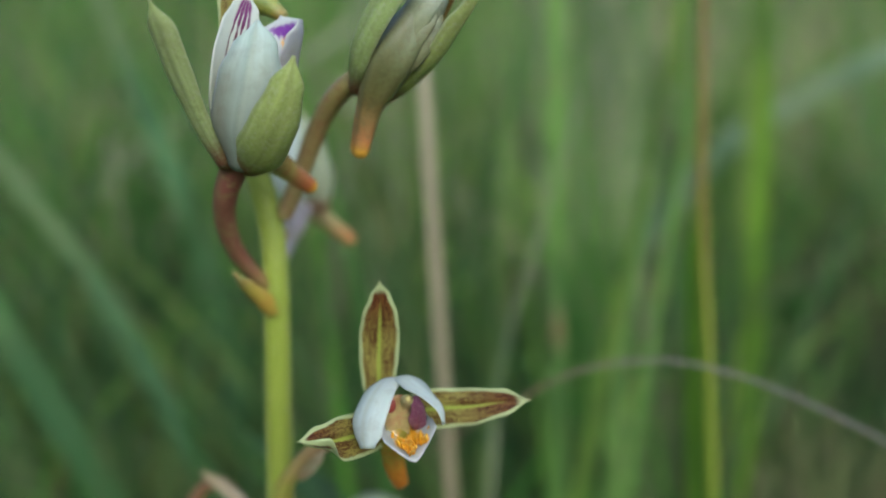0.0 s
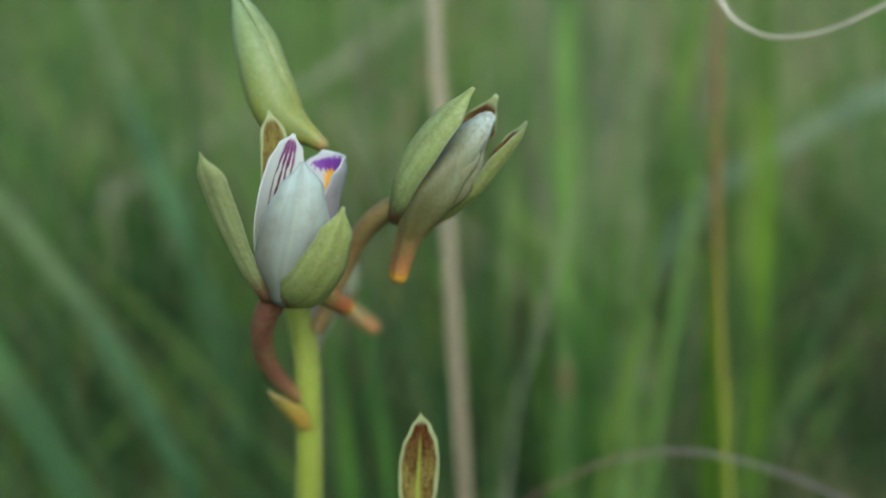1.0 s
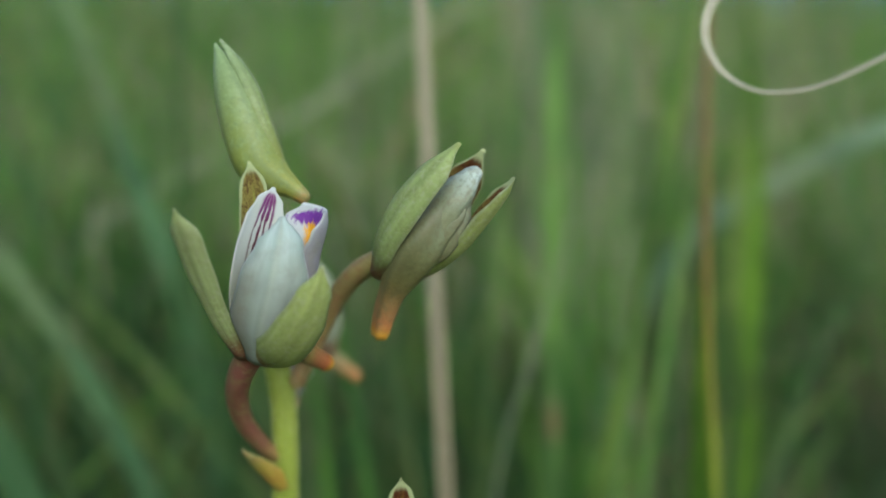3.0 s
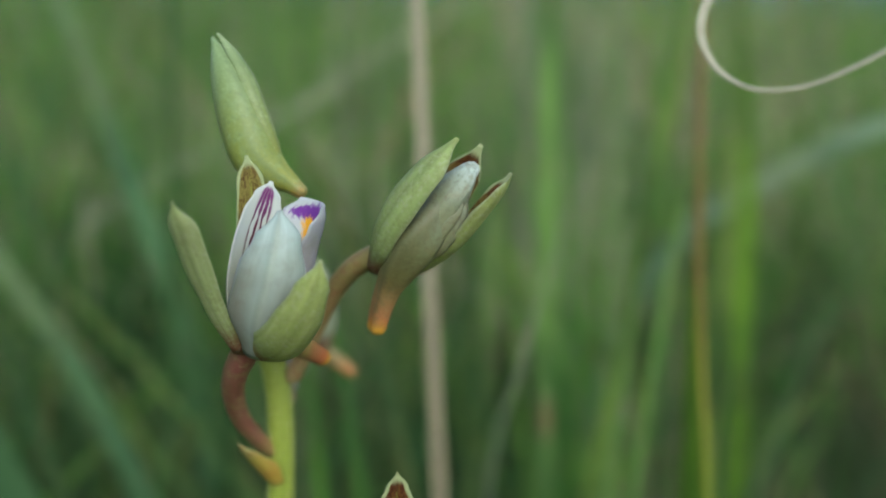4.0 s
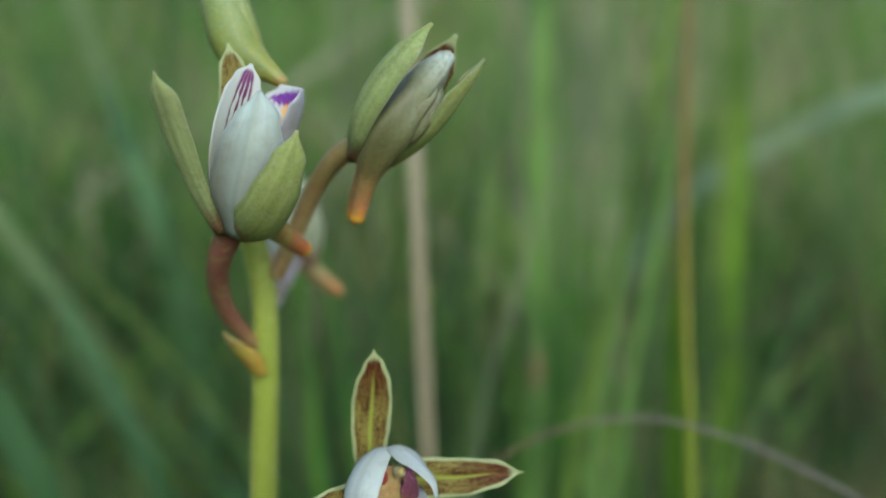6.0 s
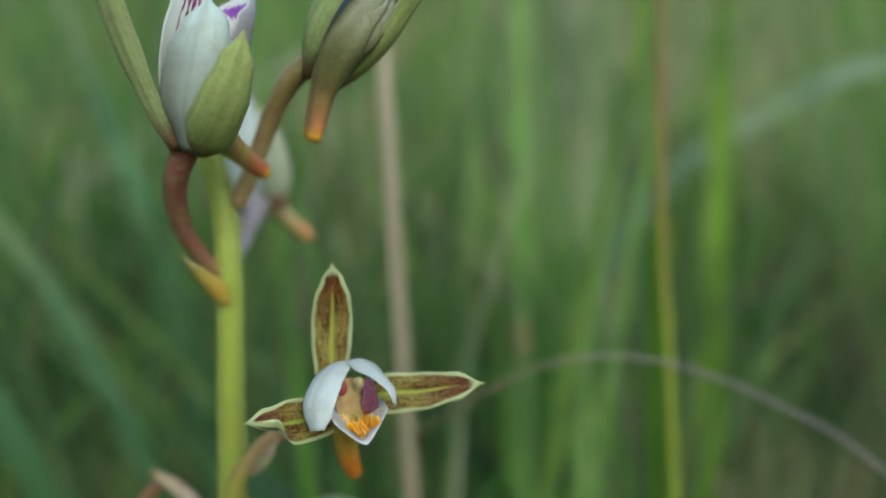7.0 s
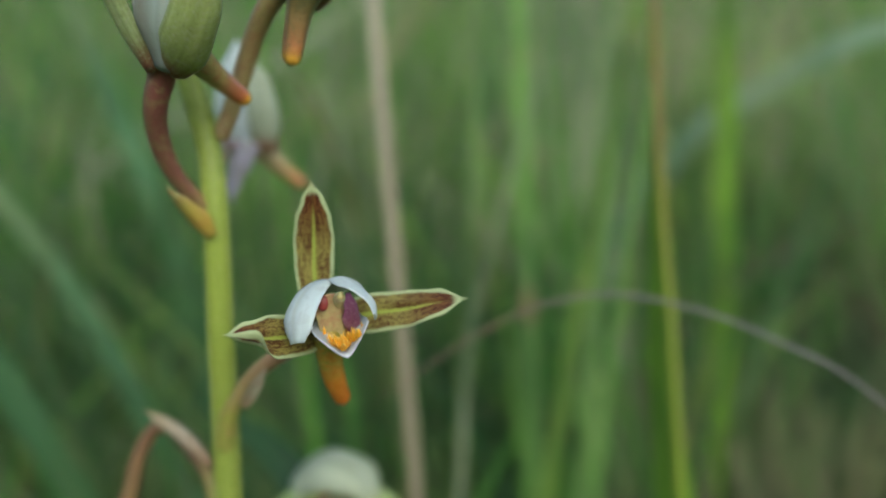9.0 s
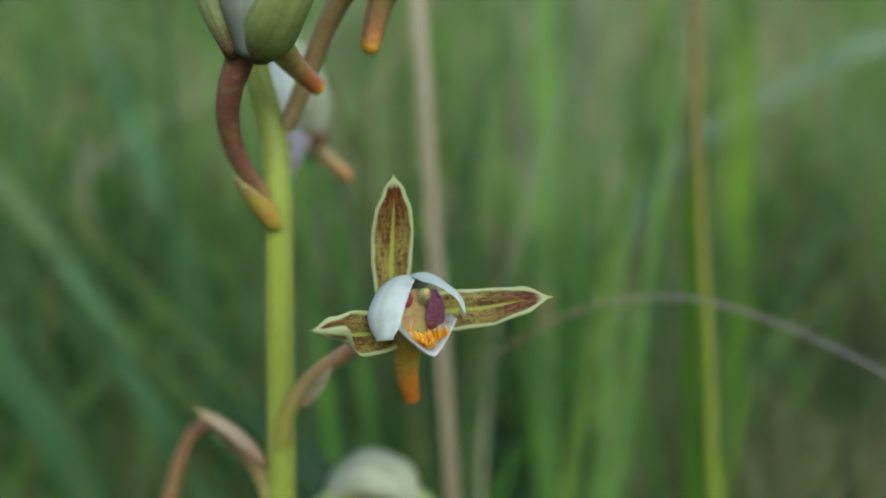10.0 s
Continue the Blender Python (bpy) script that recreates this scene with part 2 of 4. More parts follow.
PEDICEL_TAN = tube_skin("pinkish tan stalk", [(0.0, (0.155, 0.19, 0.028)), (0.22, (0.19, 0.21, 0.035)), (0.42, (0.31, 0.25, 0.10)), (0.66, (0.33, 0.20, 0.12)), (1.0, (0.27, 0.10, 0.07))], (0.27, 0.15, 0.07), 0.35, 0.40, 4.0, 0.1, 0.35)
PEDICEL_RED = tube_skin("red-brown stalk", [(0.0, (0.25, 0.20, 0.05)), (0.2, (0.15, 0.06, 0.042)), (0.8, (0.165, 0.052, 0.052)), (1.0, (0.19, 0.07, 0.05))], (0.20, 0.15, 0.07), 0.6, 0.34, 3.0, 0.2, 0.8)
PEDICEL_OLIVE = tube_skin("olive-brown stalk", [(0.0, (0.28, 0.22, 0.10)), (0.5, (0.28, 0.225, 0.095)), (1.0, (0.28, 0.27, 0.09))], (0.24, 0.11, 0.06), 0.45, 0.40, 3.0, 0.2, 0.35)
SPUR_ORANGE = tube_skin("orange spur", [(0.0, (0.22, 0.22, 0.07)), (0.40, (0.26, 0.22, 0.07)), (0.62, (0.31, 0.14, 0.062)), (0.86, (0.34, 0.10, 0.038)), (0.94, (0.44, 0.16, 0.03)), (1.0, (0.56, 0.29, 0.03))], (0.30, 0.11, 0.05), 0.4, 0.18, 3.0, 0.2, 0.45)
SPUR_BUD = tube_skin("bud lip and spur", [(0.0, (0.42, 0.49, 0.46)), (0.2, (0.165, 0.195, 0.135)), (0.45, (0.115, 0.125, 0.055)), (0.6, (0.165, 0.155, 0.058)), (0.74, (0.265, 0.175, 0.07)), (0.9, (0.36, 0.155, 0.065)), (0.96, (0.42, 0.17, 0.04)), (1.0, (0.54, 0.29, 0.03))], (0.135, 0.13, 0.058), 0.45, 0.40, 6.0, 0.15, 0.6)
SPUR_VIVID = tube_skin("bright orange spur", [(0.0, (0.19, 0.20, 0.035)), (0.28, (0.28, 0.23, 0.035)), (0.55, (0.46, 0.19, 0.02)), (1.0, (0.52, 0.15, 0.012))], (0.50, 0.14, 0.02), 0.35, 0.18, 2.5, 0.2)
SPUR_DULL = tube_skin("dull spur", [(0.0, (0.36, 0.34, 0.22)), (0.5, (0.36, 0.29, 0.13)), (1.0, (0.46, 0.20, 0.07))], (0.34, 0.22, 0.12), 0.4, 0.4, 4, 0.2)
SPUR_GREEN = tube_skin("green bud skin", [(0.0, (0.30, 0.17, 0.04)), (0.08, (0.25, 0.25, 0.04)), (0.4, (0.205, 0.24, 0.045)), (0.7, (0.165, 0.225, 0.08)), (1.0, (0.18, 0.26, 0.13))], (0.20, 0.28, 0.12), 0.4, 0.45, 6, 0.0, 0.75)
BUD_PETAL = tube_skin("bud petal", [(0.0, (0.17, 0.17, 0.075)), (0.3, (0.18, 0.19, 0.095)), (0.55, (0.155, 0.185, 0.12)), (0.78, (0.235, 0.285, 0.24)), (1.0, (0.39, 0.46, 0.44))], (0.16, 0.155, 0.09), 0.45, 0.45, 7, 0.0, 0.45)
BUD_FOLD = tube_skin("bud fold", [(0.0, (0.12, 0.125, 0.055)), (0.5, (0.14, 0.155, 0.085)), (1.0, (0.19, 0.225, 0.17))], (0.14, 0.13, 0.07), 0.45, 0.45, 6, 0.0, 0.45)
BRACT = tube_skin("yellow bract", [(0.0, (0.40, 0.39, 0.20)), (0.4, (0.31, 0.27, 0.055)), (0.75, (0.30, 0.21, 0.03)), (1.0, (0.27, 0.21, 0.035))], (0.25, 0.14, 0.035), 0.5, 0.45, 6)
DRY = tube_skin("dried bract", [(0.0, (0.14, 0.08, 0.04)), (0.4, (0.26, 0.22, 0.16)), (1.0, (0.24, 0.19, 0.09))], (0.17, 0.12, 0.06), 0.5, 0.6, 6)
PAPERY = tube_skin("papery bract", [(0.0, (0.36, 0.30, 0.22)), (0.5, (0.44, 0.40, 0.30)), (1.0, (0.30, 0.20, 0.11))], (0.30, 0.20, 0.14), 0.4, 0.5, 5)
PALE = green_sepal("pale petal back", (0.40, 0.43, 0.31))
WITHERED = tube_skin("withered stalk", [(0.0, (0.17, 0.19, 0.03)), (0.16, (0.20, 0.19, 0.04)), (0.3, (0.13, 0.07, 0.04)), (0.6, (0.17, 0.09, 0.045)), (1.0, (0.16, 0.12, 0.04))], (0.12, 0.07, 0.04), 0.5, 0.6, 5)
CREAMY = green_sepal("cream petal back", (0.45, 0.50, 0.37))
MAUVE = tube_skin("mauve stalk", [(0.0, (0.26, 0.22, 0.10)), (0.5, (0.26, 0.18, 0.15)), (1.0, (0.30, 0.22, 0.19))], (0.22, 0.15, 0.14), 0.4, 0.5, 8)
DUSKY = white_petal("dusky lilac petal", 0.4, 0.3, (0.29, 0.27, 0.30), (0.36, 0.33, 0.36))
DOWN = tube_skin("pale down", [(0.0, (0.44, 0.48, 0.24)), (1.0, (0.50, 0.54, 0.30))], (0.46, 0.50, 0.28), 0.2, 0.6, 2)
CREAM = tube_skin("cream column", [(0.0, (0.34, 0.30, 0.12)), (0.6, (0.40, 0.38, 0.18)), (1.0, (0.44, 0.46, 0.25))], (0.30, 0.18, 0.10), 0.4, 0.4, 4, 0.2)
PURPLE = tube_skin("purple lobe", [(0.0, (0.10, 0.02, 0.05)), (1.0, (0.16, 0.04, 0.12))], (0.32, 0.22, 0.24), 0.35, 0.4, 16)
GOLD = tube_skin("golden crest", [(0.0, (0.66, 0.25, 0.006)), (0.6, (0.78, 0.36, 0.012)), (1.0, (0.82, 0.50, 0.10))], (0.74, 0.38, 0.03), 0.4, 0.4, 3, 0.2)
THROAT = tube_skin("throat", [(0.0, (0.30, 0.27, 0.11)), (0.6, (0.36, 0.31, 0.14)), (1.0, (0.26, 0.16, 0.08))], (0.30, 0.14, 0.08), 0.5, 0.45, 5, 0.1)
REDSPOT = tube_skin("red spot", [(0.0, (0.19, 0.03, 0.025)), (1.0, (0.15, 0.03, 0.025))], (0.12, 0.02, 0.02), 0.4, 0.4, 4)
GRASS = grass_skin("green grass", [(0.0, (0.06, 0.17, 0.025)), (0.3, (0.14, 0.31, 0.04)), (0.55, (0.085, 0.23, 0.045)), (0.8, (0.20, 0.34, 0.05)), (1.0, (0.28, 0.36, 0.09))], 0.55)
BLUEGRASS = grass_skin("blue-green grass", [(0.0, (0.055, 0.15, 0.05)), (0.5, (0.075, 0.185, 0.06)), (1.0, (0.10, 0.215, 0.068))], 0.5)
HAY = grass_skin("dry grass", [(0.0, (0.24, 0.17, 0.10)), (0.4, (0.36, 0.33, 0.22)), (0.75, (0.42, 0.42, 0.31)), (1.0, (0.29, 0.20, 0.15))], 0.3, 0.7)
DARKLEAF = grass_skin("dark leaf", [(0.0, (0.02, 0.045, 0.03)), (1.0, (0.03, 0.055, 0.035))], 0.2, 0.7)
PALEBLUE = grass_skin("pale blue-green grass", [(0.0, (0.07, 0.175, 0.075)), (1.0, (0.085, 0.195, 0.085))], 0.45)
THATCH = grass_skin("old undergrowth", [(0.0, (0.05, 0.10, 0.025)), (0.4, (0.07, 0.14, 0.03)), (0.7, (0.10, 0.10, 0.04)), (1.0, (0.13, 0.11, 0.05))], 0.3)
BRIGHT = grass_skin("yellow-green grass", [(0.0, (0.17, 0.34, 0.05)), (0.5, (0.22, 0.40, 0.075)), (1.0, (0.31, 0.41, 0.17))], 0.6)
# Green grass whose dark colour paints the shade between tufts.
SHADE_GREEN = grass_skin("green grass darkened as shade", [(0.0, (0.025, 0.07, 0.02)), (0.6, (0.04, 0.10, 0.03)), (1.0, (0.06, 0.10, 0.03))], 0.4)
PALEDRY = grass_skin("pale dry blade", [(0.0, (0.22, 0.26, 0.16)), (1.0, (0.26, 0.29, 0.19))], 0.35)
LIMEBLADE = grass_skin("lime blade", [(0.0, (0.17, 0.33, 0.025)), (1.0, (0.20, 0.36, 0.03))], 0.55)
MAUVEDRY = grass_skin("grey-mauve dry stalks", [(0.0, (0.22, 0.21, 0.17)), (0.4, (0.30, 0.32, 0.23)), (0.7, (0.22, 0.31, 0.14)), (1.0, (0.27, 0.24, 0.20))], 0.35, 0.7)
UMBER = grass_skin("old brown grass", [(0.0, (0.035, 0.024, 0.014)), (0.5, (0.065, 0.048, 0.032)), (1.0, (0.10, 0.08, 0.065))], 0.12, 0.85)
# Olive-brown old grass, coloured dark to paint shaded pockets.
SHADE_OLIVE = grass_skin("olive old grass darkened as shade", [(0.0, (0.03, 0.07, 0.013)), (0.5, (0.05, 0.08, 0.018)), (0.8, (0.095, 0.075, 0.035)), (1.0, (0.05, 0.12, 0.025))], 0.3, 0.8)
PALEGREY = grass_skin("pale grey-green blade", [(0.0, (0.15, 0.235, 0.15)), (1.0, (0.18, 0.26, 0.17))], 0.4)
EARTHY = grass_skin("mauve-brown old stalks", [(0.0, (0.13, 0.095, 0.075)), (0.5, (0.22, 0.17, 0.145)), (1.0, (0.16, 0.105, 0.08))], 0.2, 0.8)
VIVID = grass_skin("fresh green grass", [(0.0, (0.075, 0.26, 0.03)), (0.6, (0.12, 0.34, 0.04)), (1.0, (0.17, 0.38, 0.05))], 0.55)
SAGE = grass_skin("grey-green grass", [(0.0, (0.17, 0.32, 0.07)), (1.0, (0.21, 0.36, 0.10))], 0.45)
# Dry straw; the darker lower stops paint the shade near its base.
STRAW = tube_skin("straw", [(0.0, (0.10, 0.09, 0.055)), (0.36, (0.135, 0.12, 0.075)), (0.62, (0.205, 0.195, 0.13)), (1.0, (0.24, 0.235, 0.165))], (0.15, 0.13, 0.08), 0.5, 0.65, 6)
TAN = tube_skin("tan straw", [(0.0, (0.26, 0.24, 0.16)), (0.6, (0.31, 0.30, 0.22)), (1.0, (0.36, 0.36, 0.29))], (0.23, 0.21, 0.15), 0.4, 0.55, 12)
RUST = tube_skin("rust and green culm", [(0.0, (0.13, 0.22, 0.015)), (0.44, (0.15, 0.21, 0.016)), (0.54, (0.155, 0.155, 0.015)), (0.62, (0.155, 0.10, 0.016)), (0.72, (0.15, 0.095, 0.03)), (1.0, (0.13, 0.12, 0.06))], (0.14, 0.12, 0.02), 0.35, 0.5, 10)
RUST_NODE = tube_skin("reddish node", [(0.0, (0.12, 0.16, 0.06)), (0.5, (0.15, 0.10, 0.04)), (1.0, (0.12, 0.16, 0.06))], (0.13, 0.10, 0.04), 0.4, 0.6, 8)
ARCH = tube_skin("purple straw", [(0.0, (0.10, 0.10, 0.08)), (0.45, (0.145, 0.135, 0.14)), (0.66, (0.16, 0.125, 0.135)), (0.78, (0.17, 0.085, 0.065)), (1.0, (0.14, 0.09, 0.045))], (0.13, 0.105, 0.105), 0.4, 0.5, 8)


def soil():
    n = Nodes("soil and litter")
    big, fine = n.noise(6, 5), n.noise(120, 4)
    c = n.mix(n.step(big, 0.35, 0.65), (0.05, 0.045, 0.025), (0.06, 0.085, 0.025))
    c = n.mix(n.math("MULTIPLY", n.step(fine, 0.5, 0.7), 0.5), c, (0.18, 0.13, 0.07))
    return n.finish(c, 0.9, fine, 0.8, 0.01, spec=0.2)


SOIL = soil()


# ---------------------------------------------------------------- geometry tools (millimetres, z from the first eye's height)
def smooth_line(points, n):
    """n + 1 points on a Catmull-Rom curve through the given ones."""
    p = [Vector(q) for q in points]
    p = [2 * p[0] - p[1], *p, 2 * p[-1] - p[-2]]
    out = []
    for i in range(n + 1):
        s = i / n * (len(p) - 3)
        k = min(int(s), len(p) - 4)
        t, (a, b, c, d) = s - k, p[k:k + 4]
        out.append(0.5 * (2 * b + (c - a) * t + (2 * a - 5 * b + 4 * c - d) * t * t + (3 * b - a - 3 * c + d) * t ** 3))
    return out


def along(values, u):
    """The value at u between evenly spaced ones, eased."""
    s = u * (len(values) - 1)
    k = min(int(s), len(values) - 2)
    t = s - k
    t = t * t * (3 - 2 * t)
    return values[k] * (1 - t) + values[k + 1] * t


def swell(values, u):
    """The value at u between evenly spaced ones, on a smooth curve."""
    v = [values[0], *values, values[-1]]
    s = u * (len(values) - 1)
    k = min(int(s), len(values) - 2)
    t, (a, b, c, d) = s - k, v[k:k + 4]
    return max(0.02, 0.5 * (2 * b + (c - a) * t + (2 * a - 5 * b + 4 * c - d) * t * t + (3 * b - a - 3 * c + d) * t ** 3))


def loft(bm, rows, uvs, mat_index=0, closed=False, flip=False):
    """Faces between rows of points, with u and v."""
    layer = bm.loops.layers.uv.verify()
    made = [[bm.verts.new(p) for p in row] for row in rows]
    for i in range(len(rows) - 1):
        m = len(rows[i])
        for j in range(m if closed else m - 1):
            k = (j + 1) % m
            q = [(i, j, j), (i, k, j + 1), (i + 1, k, j + 1), (i + 1, j, j)]
            q = q[::-1] if flip else q
            f = bm.faces.new([made[a][b] for a, b, _ in q])
            f.material_index, f.smooth = mat_index, True
            for lp, (a, _, b) in zip(f.loops, q):
                lp[layer].uv = uvs(a, b)
    return made


def leaf(points, widths, facing, curl=(0.4, 0.4), thick=0.35, nu=22, nv=12, wave=0.0, seed=0, keel=0.0, vee=0.0, fold=0):
    """A petal, sepal or blade along a curve: an arched cross-section with two skins and a rim. widths: half widths along it.
    facing: the side of the inner skin, one vector or several. curl: the arch's angle along it. keel: how deep the middle is creased."""
    bm = bmesh.new()
    line = smooth_line(points, nu)
    face = [Vector(f) for f in (facing if isinstance(facing, list) else [facing, facing])]
    rng = random.Random(seed)
    ph = [rng.uniform(0, 6.28) for _ in range(4)]
    inner, outer = [], []
    for i, p in enumerate(line):
        u = i / nu
        t = (line[min(i + 1, nu)] - line[max(i - 1, 0)]).normalized()
        f = along(face, u)
        side = t.cross(f).normalized()
        up = side.cross(t).normalized()
        w, arc = max(along(widths, u), 0.02), along(curl, u)
        arc = arc if abs(arc) > 0.02 else 0.02
        r = 2 * w / arc
        a, b = [], []
        for j in range(nv + 1):
            v = 2 * j / nv - 1
            th = v * arc / 2
            q = p + side * (r * math.sin(th)) + up * (r * (1 - math.cos(th)))
            q += up * (wave * v * v * math.sin(9 * u + ph[0] + (2 if v > 0 else 0)) + 0.3 * wave * math.sin(23 * u * v + ph[1]))
            q += up * (-keel * math.exp(-(v / 0.16) ** 2) * math.sin(math.pi * min(1, u * 1.1)))
            q += up * (vee * w * math.sqrt(v * v + 0.02))
            if fold and fold * v > 0.3:
                k, hump = (fold * v - 0.3) / 0.7, math.exp(-((u - 0.76) / 0.14) ** 2)
                q += up * (2.0 * k * hump) - side * (fold * 1.9 * k * k * hump)
            nrm = up * math.cos(th) - side * math.sin(th)
            h = 0.5 * thick * (1 - 0.75 * v * v) * min(1.0, 0.25 + 6 * (1 - u)) * min(1, w / 0.5)
            a.append(q + nrm * h), b.append(q - nrm * h)
        inner.append(a), outer.append(b)
    uvs = lambda i, j: (i / nu, j / nv)  # noqa: E731
    loft(bm, inner, uvs, 0)
    loft(bm, outer, uvs, 1, flip=True)
    ring = lambda rows: [r[0] for r in rows] + rows[-1][1:-1] + [r[-1] for r in rows][::-1] + rows[0][1:-1][::-1]  # noqa: E731
    ra, rb = ring(inner), ring(outer)
    m = len(ra)

    def rim(i, j):
        k = j % m
        return (k / nu, 0.0) if k <= nu else ((1.0, 0.5) if k < nu + nv else (max(0, 1 - (k - nu - nv) / nu), 1.0))

    loft(bm, [ra, rb], rim, 1, closed=True)
    bmesh.ops.remove_doubles(bm, verts=bm.verts, dist=0.004)
    return bm


def tube(points, radii, n=28, sides=14, flat=1.0, facing=(0, -1, 0), ridges=0.0, into=None):
    """A stalk or spur along a curve with rounded ends."""
    bm = into or bmesh.new()
    line = smooth_line(points, n)
    rows, us = [], []
    for i, p in enumerate(line):
        u = i / n
        t = (line[min(i + 1, n)] - line[max(i - 1, 0)]).normalized()
        side = t.cross(Vector(facing)).normalized()
        up = side.cross(t).normalized()
        r = swell(radii, u)
        caps = [(p, r)]
        if i == 0:
            caps = [(p - t * r * 0.9 * math.cos(a), r * max(math.sin(a), 0.02)) for a in (0.0, 0.5, 1.0)] + caps
        if i == n:
            caps = caps + [(p + t * r * 0.9 * math.cos(a), r * max(math.sin(a), 0.02)) for a in (1.0, 0.5, 0.0)]
        for q, rr in caps:
            row = []
            for j in range(sides):
                a = 2 * math.pi * j / sides
                k = rr * (1 + ridges * math.cos(5 * a))
                row.append(q + side * (k * math.cos(a)) + up * (k * flat * math.sin(a)))
            rows.append(row), us.append(u)
    loft(bm, rows, lambda i, j: (us[i], j / sides), closed=True, flip=True)
    return bm


def ball(c, r, squash=(1, 1, 1), n=10):
    """A rounded lump."""
    bm = bmesh.new()
    bmesh.ops.create_uvsphere(bm, u_segments=n + 4, v_segments=n, radius=r, calc_uvs=True)
    for v in bm.verts:
        k = 1 + 0.08 * noise.noise(v.co * 1.3 + Vector(c))
        v.co = Vector((v.co.x * squash[0] * k, v.co.y * squash[1] * k, v.co.z * squash[2] * k)) + Vector(c)
    for f in bm.faces:
        f.smooth = True
    return bm


def thing(name, at, label, category, group="", kind=""):
    """An Empty at a thing's base, given in millimetres."""
    ob = new(name)
    ob.empty_display_size = 0.01
    ob.location = (at[0] / 1000, at[1] / 1000, EYE + at[2] / 1000)
    return tagged(ob, label, category, group, kind)


def part(name, bm, material, parent, label=""):
    """One mesh under a thing or a part; the mesh is given in millimetres of the world."""
    top = parent
    while top.parent:
        top = top.parent
    bm.transform(Matrix.Translation(-top.location) @ Matrix.Translation((0, 0, EYE)) @ Matrix.Scale(0.001, 4))
    me = bpy.data.meshes.new(name)
    bm.to_mesh(me)
    bm.free()
    for m in material if isinstance(material, (list, tuple)) else (material, material):
        me.materials.append(m)
    ob = new(name, me)
    ob.parent = parent
    return tagged(ob, label)


# ---------------------------------------------------------------- ground
def ground_z(x, y):
    """The bank: level round the orchid, then rising away from it, level again on top."""
    s = np.clip(np.asarray(y) - 0.34, 0, 6.5)
    return 0.47 * s * s / (s + 0.10) + 0.0 * np.asarray(x)


def build_ground():
    bm = bmesh.new()
    ring = [0, 0.15, 0.3, 0.45, 0.6, 0.8, 1, 1.3, 1.6, 2, 2.5, 3.2, 4, 5, 6, 7, 9, 12, 25, 60, 150, 500]
    rows = []
    for r in ring:
        row = []
        for a in range(72):
            x, y = r * math.cos(a / 36 * math.pi), r * math.sin(a / 36 * math.pi)
            row.append((x, y, float(ground_z(x, y)) + (0.01 * noise.noise(Vector((x * 3, y * 3, 0))) if r < 20 else 0.0)))
        rows.append(row)
    loft(bm, rows, lambda i, j: (i, j), closed=True)
    bmesh.ops.remove_doubles(bm, verts=bm.verts, dist=1e-5)
    me = bpy.data.meshes.new("ground")
    bm.to_mesh(me)
    bm.free()
    me.materials.append(SOIL)
    tagged(new("ground", me), "dark soil and plant litter under dense meadow grass", "ground", kind="structure")


build_ground()


# ---------------------------------------------------------------- the orchid
orchid = thing("orchid_plant", (-27, 112, -360), "slender orchid with a lime-green stem, white-brown flowers and buds", "orchid")
part("stem", tube([(-27.75, 112, -362), (-27.25, 111, -250), (-26.35, 108.5, -150), (-25.75, 106.5, -75), (-25.45, 105, -42.5), (-25.05, 102.5, -26), (-24.55, 100, -10), (-24.95, 99.2, 0), (-26.55, 98.2, 8), (-27.95, 97, 15), (-27.75, 95, 21.5), (-27.35, 92, 27)],
                 [2.6, 2.5, 2.3, 2.1, 2.0, 1.9, 1.8, 1.78, 1.72, 1.5, 1.3, 1.1], 90, 18, ridges=0.02), STEM, orchid, "lime-green fleshy flower stem")
down = bmesh.new()
rng = random.Random(3)
stem_line = smooth_line([(-25.75, 106.5, -75), (-25.45, 105, -42.5), (-25.05, 102.5, -26), (-24.55, 100, -10), (-24.95, 99.2, 0), (-26.55, 98.2, 8)], 120)
for k in range(1500):
    i = rng.randrange(1, 120)
    a = rng.uniform(0, 2 * math.pi)
    r = along([2.1, 2.0, 1.9, 1.8, 1.78, 1.72], i / 120)
    out = Vector((math.cos(a), math.sin(a), rng.uniform(-0.3, 0.3)))
    foot = stem_line[i] + Vector((out.x, out.y, 0)) * (r - 0.03) + Vector((0, 0, rng.uniform(-0.4, 0.4)))
    side = Vector((-out.y, out.x, 0)) * 0.05
    tip = foot + out * rng.uniform(0.18, 0.42)
    v = [down.verts.new(p) for p in (foot - side, foot + side, foot + Vector((0, 0, 0.09)), tip)]
    for f in ((0, 1, 3), (1, 2, 3), (2, 0, 3)):
        down.faces.new([v[n] for n in f])
tagged(part("down", down, DOWN, orchid, "fine pale down on the stem"), kind="stuff")
part("bract", leaf([(-28.6, 92.8, -5.2), (-27.7, 95.0, -7.4), (-26.2, 96.6, -9.8), (-24.8, 97.8, -12.0)], [0.2, 1.6, 2.3, 1.5], (0.4, 0.8, 0.5), (0.6, 1.4, 2.0, 1.6), 0.4), BRACT, orchid, "small yellow-brown bract at the stem")
part("bract", leaf([(-16.5, 94.2, -29.6), (-18.5, 96.6, -32.2), (-20.2, 99.4, -34.2), (-22.0, 102.0, -36.6)], [0.15, 0.9, 1.1, 0.7], (-0.2, -0.4, -0.9), (0.6, 1.6, 2.0, 1.6), 0.35), PAPERY, orchid, "small papery bract")

